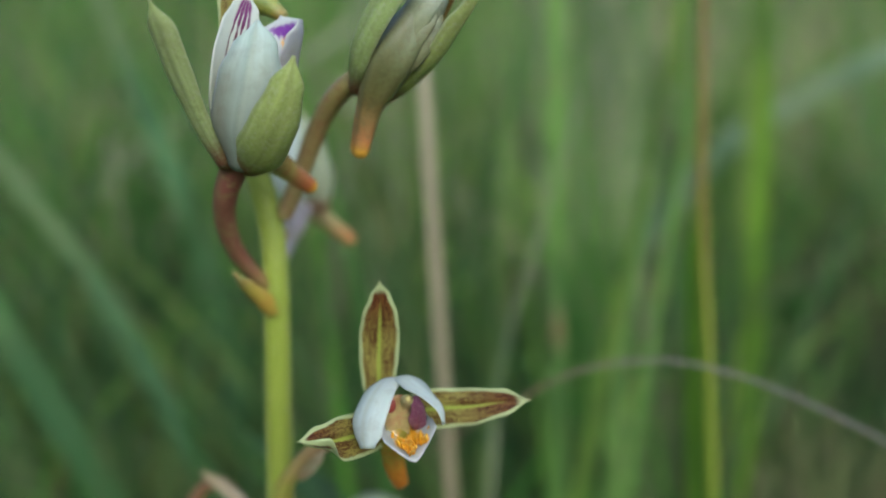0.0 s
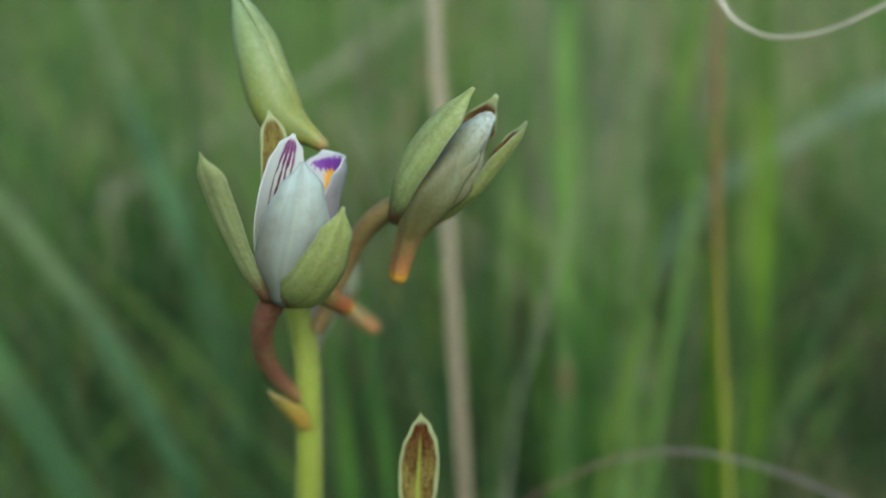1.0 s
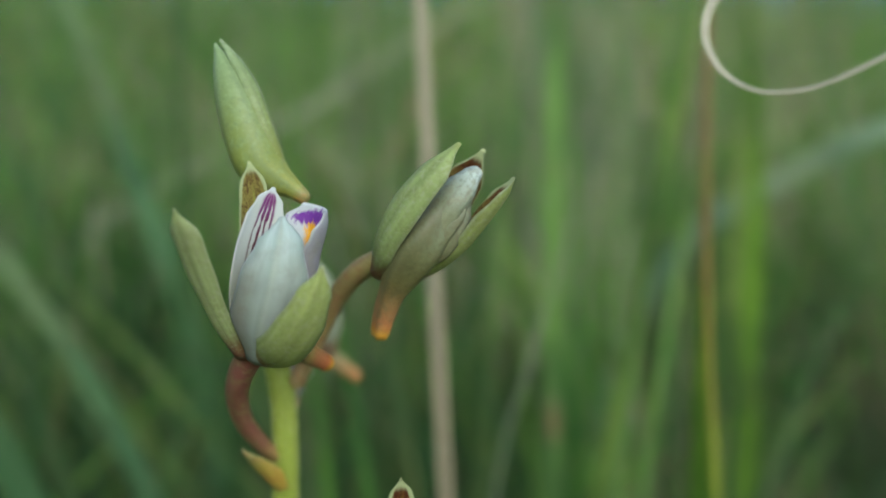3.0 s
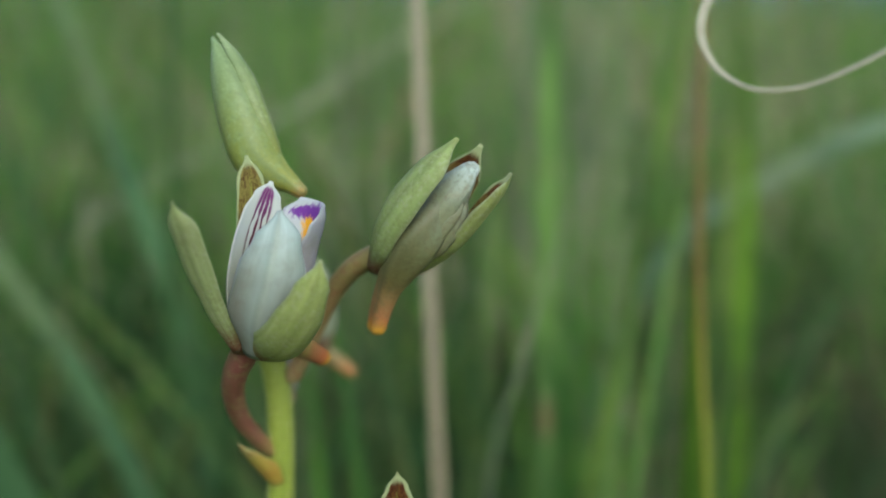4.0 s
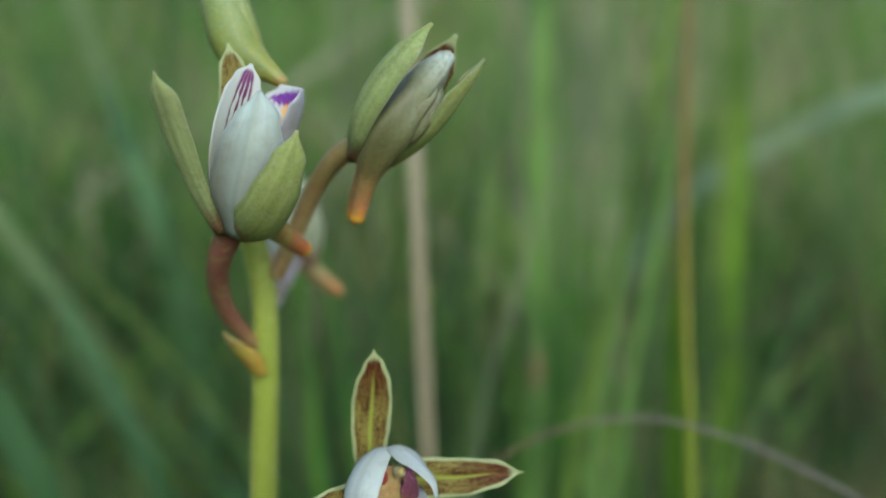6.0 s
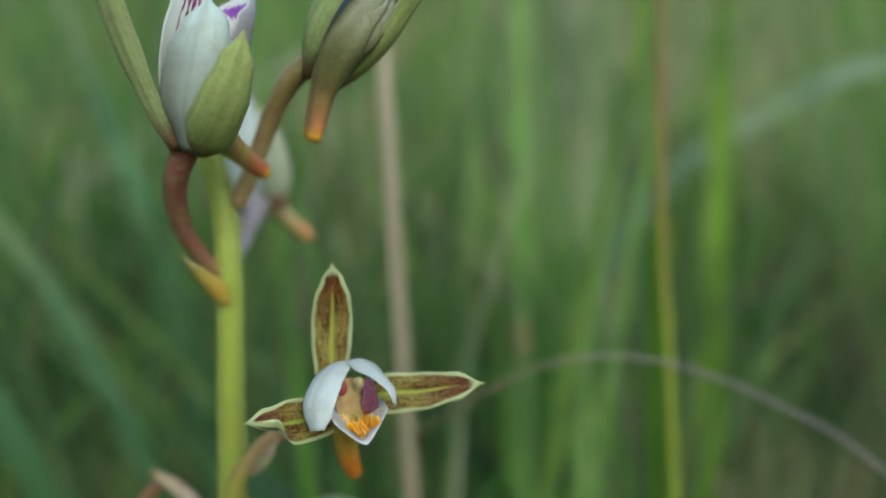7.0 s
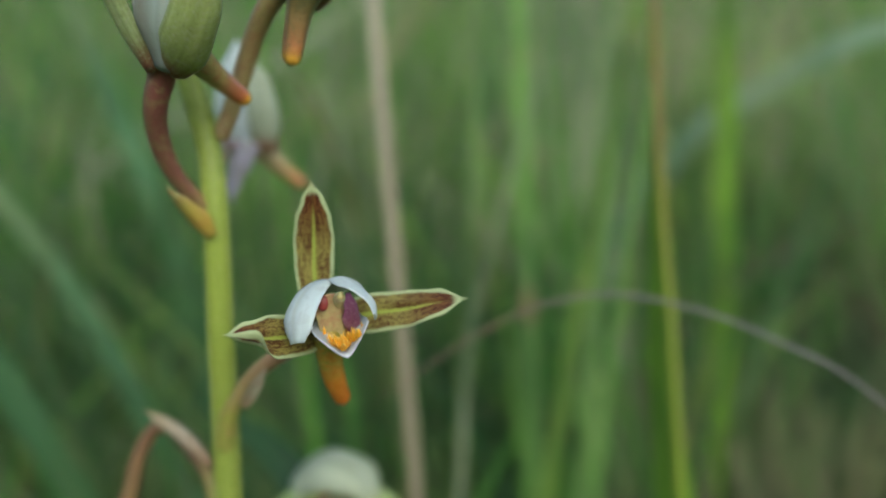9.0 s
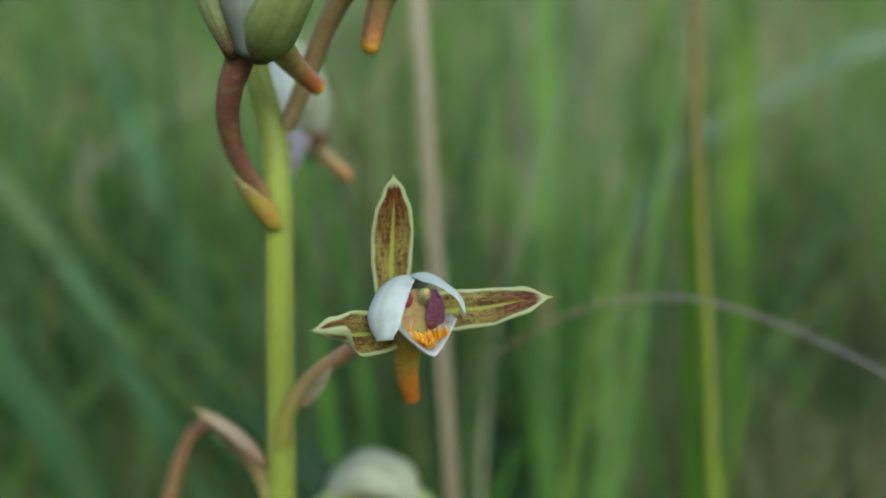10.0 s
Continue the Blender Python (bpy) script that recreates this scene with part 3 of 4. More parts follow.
# open flower with spread sepals, facing the camera's side
flower = part("open_flower", tube([(-25.4, 104.4, -43), (-24.3, 103.0, -38.2), (-22.4, 101.4, -35.0), (-19.2, 98, -31.2), (-14.7, 93.4, -27.9), (-10.4, 89.4, -25), (-8.2, 87.5, -22.8)], [1.5, 1.4, 1.15, 1.05, 1.15, 1.45, 1.7], 36, ridges=0.04), PEDICEL_TAN, orchid, "open flower on a pinkish-brown ridged stalk")
part("sepal", leaf([(-8.55, 87.9, -21.7), (-8.45, 87.1, -17.2), (-8.25, 86.1, -12.7), (-8, 84.7, -8.8), (-7.95, 83.5, -5.8)], [1.6, 2.1, 2.45, 2.5, 2.2, 1.35, 0.05], (0.1, -1, -0.1), (0.9, 0.5, 0.3, 0.5, 0.9), 0.4, 26, 14, 0.16, 1, 0.3), (BROWN, GREEN), flower, "upright brown sepal with a green midline and pale edge")
part("sepal", leaf([(-5.2, 86.5, -22.5), (-1.2, 85.7, -21.8), (2.8, 84.7, -21.3), (6.8, 83.7, -20.5), (10.3, 82.9, -20)], [2.0, 2.45, 2.25, 1.7, 0.05], (-0.1, -1, 0.25), (0.9, 0.5, 0.3, 0.4, 0.8), 0.4, 26, 14, 0.12, 2, 0.3), (BROWN, GREEN), flower, "spreading brown sepal with a green midline and pale edge")
part("sepal", leaf([(-7, 85.7, -23.2), (-9.6, 82.5, -23.8), (-12, 79.1, -23.7), (-14.2, 76.5, -23.2), (-16.2, 74.9, -22.7)], [2.0, 2.6, 2.6, 1.8, 0.05], (0.45, -0.8, 0.35), (0.8, 0.7, 0.6, 0.6, 0.8), 0.4, 34, 20, 0.2, 3, 0.3, fold=-1), (BROWN, GREEN), flower, "spreading brown sepal with one edge rolled over")
part("petal", leaf([(-6.4, 86.9, -19), (-6.9, 83.1, -17.6), (-8.2, 79.9, -18.7), (-9.1, 77.9, -21.1), (-9, 77.1, -24.1)], [1.0, 1.3, 1.6, 2.0, 2.4, 2.65, 2.7, 2.4, 1.3], [(0.1, 0.2, -1), (0.3, 0.4, -0.9), (0.6, 0.75, -0.4), (0.6, 0.8, 0.1)], (0.9, 1.0, 1.0, 1.1, 1.4), 0.4, 26, 14, 0.05, 4), (STRIPED, HOOD), flower, "smooth white petal arching as a hood")
part("petal", leaf([(-5.6, 86.9, -19), (-4.6, 83.1, -17.3), (-2.6, 80.5, -18.1), (-0.7, 78.9, -19.6), (-0.05, 77.9, -21.4)], [1.0, 1.8, 2.1, 1.8, 0.9], [(-0.1, 0.2, -1), (-0.2, 0.1, -1), (-0.65, 0.02, -0.72), (-0.97, -0.08, -0.25)], (0.9, 1.0, 1.0, 1.0, 1.2), 0.4, 26, 14, 0.05, 5), (STRIPED, HOOD), flower, "white petal with purple lines on its inner side")
part("lip", leaf([(-5.6, 87.1, -23.8), (-4.8, 83.9, -25.2), (-4.1, 80.9, -26.1), (-3.3, 78.3, -26.4)], [1.8, 2.8, 3.3, 3.15], (-0.14, -0.2, 1), (0.5, 0.5, 0.6, 0.6), 0.6, 22, 18, 0.12, 6, vee=1.05), (LIP_PLAIN, LILAC), flower, "keeled lilac-white lip")
part("spur", tube([(-6.4, 83.9, -24.6), (-6.7, 86.9, -27.8), (-6.6, 89.9, -30.8), (-6.3, 92.9, -33.4)], [1.9, 1.55, 1.4, 1.2], 22, 14), SPUR_VIVID, flower, "olive to orange blunt spur")
part("column", tube([(-5.4, 85.5, -21.6), (-4.9, 82.9, -20.4), (-4.4, 80.4, -19.4)], [1.2, 1.0, 0.7], 12, 12, 0.8), CREAM, flower, "cream column")
part("anther_cap", ball((-4.3, 80, -19.2), 0.46, (1, 0.9, 1.05)), CREAM, flower)
part("throat", leaf([(-5.6, 83.3, -24.6), (-5.8, 82.7, -22.8), (-6.1, 81.7, -20.8), (-6.2, 80.9, -19.1)], [1.3, 1.7, 1.7, 1.2], (0.35, -0.92, 0.1), (1.0, 1.1, 1.1, 1.0), 0.3), THROAT, flower, "tan throat wall")
part("throat_spot", ball((-6.35, 80.2, -20.0), 0.8, (0.8, 0.5, 1.1)), REDSPOT, flower, "dark red spot in the throat")
part("side_lobe", leaf([(-3.4, 82.9, -23.8), (-3.2, 81.7, -22.2), (-3.1, 80.7, -20.5), (-3.4, 80.1, -18.8)], [0.8, 1.15, 1.0, 0.3], (-0.30, -0.95, 0), (0.8, 1.2, 1.2, 0.8), 0.4, wave=0.15), PURPLE, flower, "dark purple veined side lobe")
rng = random.Random(5)
for k in range(64):
    c = Vector((-3.7 + rng.gauss(0, 0.75), 80.2 + rng.uniform(-2.2, 1.9), -25.1))
    c.z += 0.85 * abs(c.x + 3.9)
    d = Vector((rng.uniform(-0.4, 0.4), -0.8 + rng.uniform(-0.4, 0.3), 0.9 + rng.uniform(-0.2, 0.5))) * rng.uniform(0.6, 1.3)
    part("crest_hair", tube([c, c + d * 0.5, c + d + Vector((0, -0.2, -0.1))], [0.19, 0.15, 0.06], 6, 7), GOLD, flower)

# half-open upright flower
flower = part("half_open_flower", tube([(-25, 99.5, -8.2), (-27.3, 97.5, -5.6), (-28.9, 94.5, -2), (-28.9, 91, 1.8), (-27.8, 88, 4.9), (-26.2, 86, 7.6), (-25.6, 84.6, 9.4)], [1.0, 1.1, 1.25, 1.4, 1.5, 1.65, 1.85], 36, 16, ridges=0.05), PEDICEL_RED, orchid, "half-open white flower on a curved red-brown stalk")
part("sepal", leaf([(-26.3, 83.4, 7.6), (-27.95, 79.6, 12.3), (-29.0, 75.8, 17.1), (-29.5, 72.8, 21.0), (-29.95, 71.2, 23.8)], [1.2, 1.5, 1.9, 1.8, 0.15], (0.30, 0.92, 0.1), (1.6, 1.2, 1.0, 1.2, 1.2), 0.6, 24, 12, 0.08, 7, -0.1), (BROWN, PALEGREEN), flower, "narrow outward-leaning green sepal")
part("sepal", leaf([(-25.0, 86.2, 9.5), (-25.1, 85.6, 16), (-25.2, 84.6, 22.5), (-25.5, 83.6, 27.4), (-25.9, 83, 30.3)], [1.4, 1.9, 2.0, 1.6, 0.2], (0.15, -1, 0), (1.0, 0.8, 0.7, 0.9, 1.0), 0.45, 24, 12, 0.08, 8, 0.2), (OLIVE_IN, GREEN), flower, "upright sepal with olive-brown inner side")
part("petal", leaf([(-25.6, 84.6, 8.0), (-25.6, 82.0, 14.4), (-24.3, 80.2, 20.2), (-22.9, 79.4, 24.4), (-22.1, 79.2, 26.9)], [1.6, 2.5, 2.8, 2.8, 2.4, 1.6, 0.2], (0.58, -0.78, 0.05), (1.6, 1.7, 1.5, 1.1, 0.8), 0.4, 26, 14, 0.05, 9), (STRIPED, WHITE), flower, "white petal with purple streaks inside")
part("petal", leaf([(-24.1, 82.0, 7.2), (-22.9, 77.8, 11.6), (-21.3, 75.9, 16.6), (-20.7, 76.4, 20.9), (-20.9, 78.2, 23.6)], [2.0, 4.3, 4.1, 2.7, 0.4], (-0.12, 1, 0.05), (2.2, 1.9, 1.7, 1.5, 1.0), 0.4, 28, 16, 0.06, 10, 0.25), (STRIPED, WHITE), flower, "broad cupped white petal")
part("lip", leaf([(-20.8, 83.6, 9.0), (-19.2, 84.0, 14.4), (-18.2, 83.6, 19.4), (-17.5, 83.0, 22.6), (-17.1, 82.4, 25.0)], [1.8, 3.4, 4.2, 4.7, 4.9, 3.0], (-0.72, -0.68, 0.2), (2.6, 3.4, 3.9, 3.1, 2.0), 0.5, 30, 22, 0.06, 11), (LIP_IN, LILAC), flower, "lilac-white lip with a violet and yellow mouth")
part("sepal", leaf([(-24.4, 82.8, 7.3), (-21.1, 78.3, 8.2), (-18.3, 74.8, 11.2), (-16.4, 73.0, 15.0), (-15.5, 72.4, 18.3)], [2.4, 3.3, 2.9, 2.0, 0.2], (-0.35, 0.9, 0.25), (1.7, 1.8, 1.5, 1.3, 1.0), 0.5, 26, 14, 0.03, 12, -0.12), (BROWN, LIME), flower, "broad lime-green sepal clasping the petals")
part("spur", tube([(-21.6, 84.2, 9.6), (-20.5, 87.4, 8.3), (-19.2, 90.0, 7.1), (-18.0, 91.9, 6.1)], [1.9, 1.5, 1.28, 1.12], 20, 14), SPUR_ORANGE, flower, "shiny orange-brown spur")

# opening bud that leans outwards
flower = part("opening_bud", tube([(-23.0, 98.8, 2.6), (-21.6, 98.4, 5.6), (-19.4, 96.8, 10.2), (-16.9, 94, 14.6), (-14.1, 90.6, 17.6), (-11.0, 88, 19.2), (-9.0, 87, 20.0)], [1.2, 1.25, 1.3, 1.35, 1.4, 1.5, 1.8], 36, 14, ridges=0.03), PEDICEL_OLIVE, orchid, "opening bud on a curved olive-brown stalk")
part("sepal", leaf([(-11.8, 86.8, 17.6), (-10.8, 82.6, 20.9), (-8.5, 79.8, 24.7), (-5.2, 78.5, 28.5), (-1.8, 79.2, 32.1)], [1.4, 2.6, 2.8, 2.3, 0.4], (0.5, 0.8, -0.35), (1.8, 1.7, 1.4, 1.2, 1.2), 0.55, 26, 14, 0.04, 13, -0.12), (BROWN, GREEN), flower, "pale green sepal lying over the bud")
part("sepal", leaf([(-5.4, 87.2, 21.0), (-3.0, 86.6, 25.0), (-0.8, 85.4, 28.8), (1.2, 83.2, 32.1)], [1.4, 2.3, 2.2, 0.3], (-0.12, -0.95, -0.25), (1.2, 1.0, 0.9, 1.0), 0.45, 22, 12, 0.06, 14), (DARKBROWN, GREEN), flower, "back sepal with brown inner side")
part("sepal", leaf([(-7.6, 89.0, 16.3), (-3.7, 86.6, 18.3), (-0.8, 84.0, 20.6), (1.5, 82.0, 23.5), (3.2, 81.0, 26.0), (4.5, 80.6, 28.5)], [1.6, 2.7, 3.0, 2.8, 2.0, 0.3], (-0.62, -0.25, 0.74), (2.4, 2.9, 3.0, 2.8, 1.6), 0.5, 30, 18, 0.14, 15, -0.1), (DARKBROWN, LIME), flower, "folded green lower sepal with a dark brown inner edge")
part("petal", leaf([(-7.8, 83.6, 18.7), (-5.9, 81.5, 21.7), (-3.7, 80.5, 25.3), (-1.8, 81.0, 27.7), (-0.2, 82.0, 29.6)], [1.6, 2.3, 2.4, 2.2, 1.3], (0.3, 0.9, -0.3), (1.6, 1.6, 1.6, 1.6, 1.7), 0.45, 26, 14, 0.06, 17), (BUD_PETAL, BUD_PETAL), flower, "overlapping grey-white petal")
lip = part("lip", tube([(0.1, 83.2, 29.2), (-1.5, 82.8, 27.0), (-4.0, 82.6, 23.7), (-6.2, 83.0, 20.6), (-7.9, 84.5, 18.0), (-9.3, 86.3, 15.4), (-10.3, 88.0, 12.7), (-10.9, 88.8, 10.4)], [1.0, 1.8, 2.5, 2.85, 2.4, 1.65, 1.4, 1.2], 44, 40, ridges=0.06), SPUR_BUD, flower, "folded mauve-grey lip running down into a blunt orange spur")
part("fold", leaf([(-6.8, 83.2, 18.3), (-4.6, 81.2, 21.3), (-2.5, 80.7, 24.3), (-0.6, 81.8, 27.6)], [0.6, 1.5, 1.5, 0.15], (0.45, 0.85, -0.2), (2.0, 2.0, 1.9, 1.6), 0.3, 26, 12, 0.1, 16), (BUD_FOLD, BUD_FOLD), lip, "wrinkled fold")
part("fold", leaf([(-6.0, 83.4, 17.9), (-3.5, 81.6, 20.6), (-1.7, 81.3, 23.4), (-0.2, 82.6, 26.8)], [0.6, 1.4, 1.5, 0.15], (0.0, 0.98, -0.1), (2.0, 2.0, 1.9, 1.6), 0.3, 26, 12, 0.12, 18), (BUD_FOLD, BUD_FOLD), lip, "wrinkled fold")

# closed bud at the top
flower = part("closed_bud", tube([(-26.7, 93, 25.4), (-26.32, 88.93, 27.55), (-26.32, 87.56, 30.09)], [1.1, 1.3, 1.6], 12), PEDICEL_OLIVE, orchid, "closed lime-green bud with a short spur")
part("bud_body", tube([(-20.16, 86, 26.57), (-21.7, 86, 27.7), (-23.5, 86, 28.8), (-25.4, 86, 30.6), (-26.8, 85.9, 34.4), (-28.37, 85.8, 38.68), (-29.69, 85.8, 41.91), (-30.91, 85.8, 44.64)], [0.9, 1.35, 2.2, 2.95, 3.05, 2.45, 1.45, 0.25], 40, 26), SPUR_GREEN, flower, "lime-green bud tapering into a spur")
part("sepal", leaf([(-22.31, 85.9, 29.5), (-23.09, 84.63, 32.24), (-24.17, 84.05, 35.17), (-25.73, 84.24, 39.07), (-27.78, 84.83, 42.4), (-30.32, 85.8, 45.33)], [0.4, 1.0, 1.4, 1.4, 1.0, 0.25], (-0.75, 0.7, 0), (1.6, 1.9, 2.0, 1.8, 1.2), 0.22, 30, 14, 0.03, 19, -0.05), (BUDGREEN, BUDGREEN), flower)

# flower turned away, behind the stem
flower = part("back_flower", tube([(-23.8, 100, -0.6), (-26.2, 108, 1.0), (-28.8, 116, 3.2), (-28.2, 124.6, 4.6), (-25.6, 126.4, 4.8), (-23.0, 127, 4.0)], [1.1, 1.1, 1.1, 1.15, 1.2, 1.1], 26), MAUVE, orchid, "pale flower turned away behind the stem")
part("petal", leaf([(-27.0, 124, 3.6), (-28.2, 121.4, 9.4), (-28.2, 121, 15.6), (-27.2, 122, 22.5)], [2.4, 3.9, 3.4, 0.5], (0.15, 1, 0), (1.6, 1.6, 1.4, 1.0), 0.5), (PALE, HOOD), flower, "pale white petal")
part("sepal", leaf([(-23.0, 123.4, 3.4), (-22.7, 121.4, 9), (-23.6, 121, 14.5), (-25.6, 122, 20.8)], [2.2, 3.2, 2.8, 0.4], (-0.2, 1, 0), (1.5, 1.6, 1.4, 1.0), 0.5), (PALE, CREAMY), flower, "pale green sepal")
part("lip", leaf([(-25.6, 121.8, 5.0), (-26.8, 120.8, 1.6), (-27.8, 120.4, -2), (-28.2, 120.4, -5.8)], [2.3, 2.2, 1.4, 0.15], (0, 1, 0), (0.8, 0.9, 0.8, 0.6), 0.5), (DUSKY, DUSKY), flower, "hanging lilac lip")
part("spur", tube([(-25, 126, 4.9), (-22.8, 127.2, 2.5), (-20.8, 128.8, 0.5), (-18.4, 130.4, -1.5)], [2.1, 1.7, 1.4, 1.15], 20), SPUR_DULL, flower, "olive to orange spur")

# withered lower flower stalk with its dried bract
flower = part("withered_flower", tube([(-25.7, 105.4, -58), (-27.0, 106, -52.4), (-29.2, 108.4, -48.2), (-32.6, 111.4, -45.4), (-37.9, 116, -42.8), (-41.4, 118, -43.6), (-44.4, 119, -47.7), (-46.3, 120, -53.2), (-47.5, 121, -59.1), (-43.4, 122, -70)], [1.5, 1.5, 1.4, 1.3, 1.2, 1.15, 1.2, 1.3, 1.5, 0.7], 46, ridges=0.06), WITHERED, orchid, "withered drooping red-brown flower stalk")
part("bract", leaf([(-28, 105, -45.6), (-32.4, 108, -42.6), (-36.8, 110.6, -40.6), (-41, 113, -39.2)], [0.7, 1.15, 1.0, 0.15], (0.2, 0.7, -0.7), (1.4, 1.6, 1.2, 0.8), 0.35), DRY, flower, "dry beige bract")

# pale flower low on the stem, turned away
flower = part("lower_flower", tube([(-24.8, 106.6, -72), (-23.4, 118, -74), (-19.4, 132, -72), (-15.6, 143, -67)], [1.3, 1.4, 1.5, 1.9], 20), PEDICEL_OLIVE, orchid, "pale lower flower turned away")
part("petal", leaf([(-25.5, 146, -67.2), (-23.5, 143, -60.8), (-17.4, 140.4, -56.6), (-10.4, 139, -58.6), (-6.4, 138.6, -64.6)], [3.2, 5.8, 6.6, 5.8, 2.2], (0.15, 0.5, -1), (1.5, 1.6, 1.6, 1.5, 1.4), 0.5), (PALE, CREAMY), flower, "creamy white domed petal")
part("sepal", leaf([(-17, 144, -64.2), (-22, 140, -63.4), (-27, 138.4, -66.8), (-31.6, 138, -72.2)], [1.6, 2.4, 2.0, 0.2], (0, 0.8, -0.6), (1.2, 1.2, 1.0, 0.8), 0.5), (BROWN, GREEN), flower, "pale green sepal")
part("sepal", leaf([(-14, 144, -64.2), (-8, 141, -63.6), (-2.6, 140.4, -67.2), (2.4, 141, -73.2)], [1.6, 2.6, 2.0, 0.2], (0, 0.8, -0.6), (1.2, 1.2, 1.0, 0.8), 0.5), (BROWN, GREEN), flower, "pale green sepal")

# ---------------------------------------------------------------- single grasses near the orchid
def grass_blade(points, widths, facing, material, label, name="grass_plant", group="grass blades round the orchid", curl=(0.9, 0.8, 0.6, 0.4), nu=40, shoots=()):
    ob = thing(name, (points[0][0], points[0][1], -360), label, "grass plant", group)
    part("blade", leaf(points, widths, facing, curl, 0.4, nu, 6, 0.25, int(abs(points[1][0]))), material, ob)
    if not shoots:
        toward = 0.25 * Vector(facing).normalized()
        part("midrib", tube([Vector(p) + toward for p in points], [0.12 * w + 0.05 for w in widths], nu, 6), material, ob)
    for side, rise, reach in shoots:
        x, y, _ = points[0]
        top = -364 + rise
        line = [(x, y, -362), (x + 0.25 * reach, y + 4 * side, -364 + 0.45 * rise), (x + 0.6 * reach, y + 9 * side, -364 + 0.8 * rise), (x + reach, y + 14 * side, top)]
        part("side_blade", leaf(line, [0.5 * widths[1], 0.75 * widths[1], 0.6 * widths[1], 0.15], (-0.3 * side, -1, 0.3), (1.2, 0.8, 0.5), 0.4, 18, 6, 0.2, int(rise)), material, ob)
    return ob


grass_blade([(13, 152, -364), (7, 151, -180), (1.8, 150, -80), (-3, 150, -5), (-6.2, 150, 45), (-9.8, 150, 100), (-17, 148, 190)], [1.3, 1.5, 1.65, 1.75, 1.75, 1.6, 0.3], (0.1, -1, 0), STRAW, "tall dry tan straw blade", "dry_grass_plant", "dry grasses", (0.9, 0.9))
grass_blade([(44, 262, -364), (42, 260, -200), (40.4, 259, -98), (39.5, 259, 0), (38.8, 259, 88), (37, 262, 180), (24, 268, 270)], [3.0, 3.6, 3.9, 3.8, 3.6, 3.0, 0.3], (-0.1, -1, 0.1), SAGE, "upright grey-green grass blade with a reddish node")
part("node", leaf([(40.1, 258.4, -46), (39.9, 258.3, -40), (39.8, 258.3, -34), (39.7, 258.4, -28)], [1.2, 2.2, 2.0, 1.0], (-0.1, -1, 0.1), (0.9, 0.9), 0.5, 8, 6), RUST_NODE, bpy.data.objects["grass_plant"], "reddish leaf node")
culm = thing("rusty_grass_plant", (70, 171.2, -360), "green grass culm turning rust-brown towards its top", "grass plant")
part("culm", tube([(70, 168.6, -362), (68.4, 168, -250), (64.4, 167.4, -100), (62.4, 167.2, -37.5), (60.4, 167.6, 6.2), (60.8, 168.8, 62.5), (63.2, 168.8, 137.5), (67.5, 168.8, 237.5)], [1.5, 1.45, 1.35, 1.25, 1.1, 0.95, 0.8, 0.25], 60, 10), RUST, culm, "rust-brown culm")
part("leaf_sheath", leaf([(68.4, 174.2, -362), (67.2, 173.2, -250), (64.2, 172, -112.5), (62.4, 171.8, -56.2), (61.2, 171.8, -14), (61.5, 171.8, 24)], [4.0, 4.4, 4.4, 4.0, 2.8, 0.1], (0.1, 1.2, 0), (1.6, 1.5, 1.4, 1.4, 1.4), 0.4, 40, 8), LIMEBLADE, culm, "bright yellow-green leaf sheath")
part("leaf_blade", leaf([(74, 172, -362), (72.4, 172, -250), (70.2, 171.4, -150), (68.0, 171.2, -95), (66.6, 171.2, -62)], [2.4, 2.8, 2.6, 1.8, 0.1], (0.2, -1.2, 0), (1.4, 1.4, 1.2, 1.2), 0.4, 30, 8), LIMEBLADE, culm, "bright yellow-green leaf blade")
arch = thing("arching_grass_plant", (176, 136, -360), "thin purple-grey grass stalk bowed in an arch", "grass plant")
part("stalk", tube([(176, 136, -362), (166, 134, -220), (142, 130, -118), (112, 127, -68), (84, 126, -42), (68, 126, -32.6), (53, 126, -26.4), (38, 126, -23.4), (24, 126, -25.4), (11, 126, -31.5), (1, 127, -38), (-5, 128, -42)], [1.1, 1.0, 0.8, 0.5, 0.36, 0.32, 0.27, 0.23, 0.2, 0.16, 0.12, 0.08], 76, 8), ARCH, arch)
curl = thing("curled_grass_plant", (150, 150, -360), "dry grass leaf curling up at its tip", "grass plant")
part("blade", leaf([(150, 150, -364), (148, 146, -200), (136, 132, -60), (110.6, 112, 41.3), (84.6, 102, 61.3), (68.6, 98.6, 54.3), (56.2, 98, 47.5), (48.6, 98, 44.1), (43.1, 98, 43.1), (39, 98, 43.5), (34.8, 98, 46.1), (32.6, 98, 50.7), (33.6, 98, 55.5), (36.9, 98, 58.1), (39.2, 98.4, 58.3)],
                   [1.8, 1.8, 1.7, 1.4, 1.1, 0.75, 0.5, 0.42, 0.45, 0.5, 0.62, 0.75, 0.7, 0.5, 0.2], [(0, -1, 0.3), (0, -1, 0.3), (0, -0.6, 1), (0, -0.7, 0.8), (0.3, -0.9, 0.3), (0.2, -1, -0.2)], (0.8, 0.9, 1.0), 0.35, 110, 6), TAN, curl)
grass_blade([(-26, 330, -364), (-76, 312, -190), (-106, 300, -112), (-145, 300, -38), (-176, 300, 5), (-226, 300, 62), (-306, 300, 120)], [3.2, 4.2, 4.4, 4.2, 4.0, 3, 0.4], (0.5, -1, 0.5), PALEBLUE, "broad blue-green grass blade leaning aside")
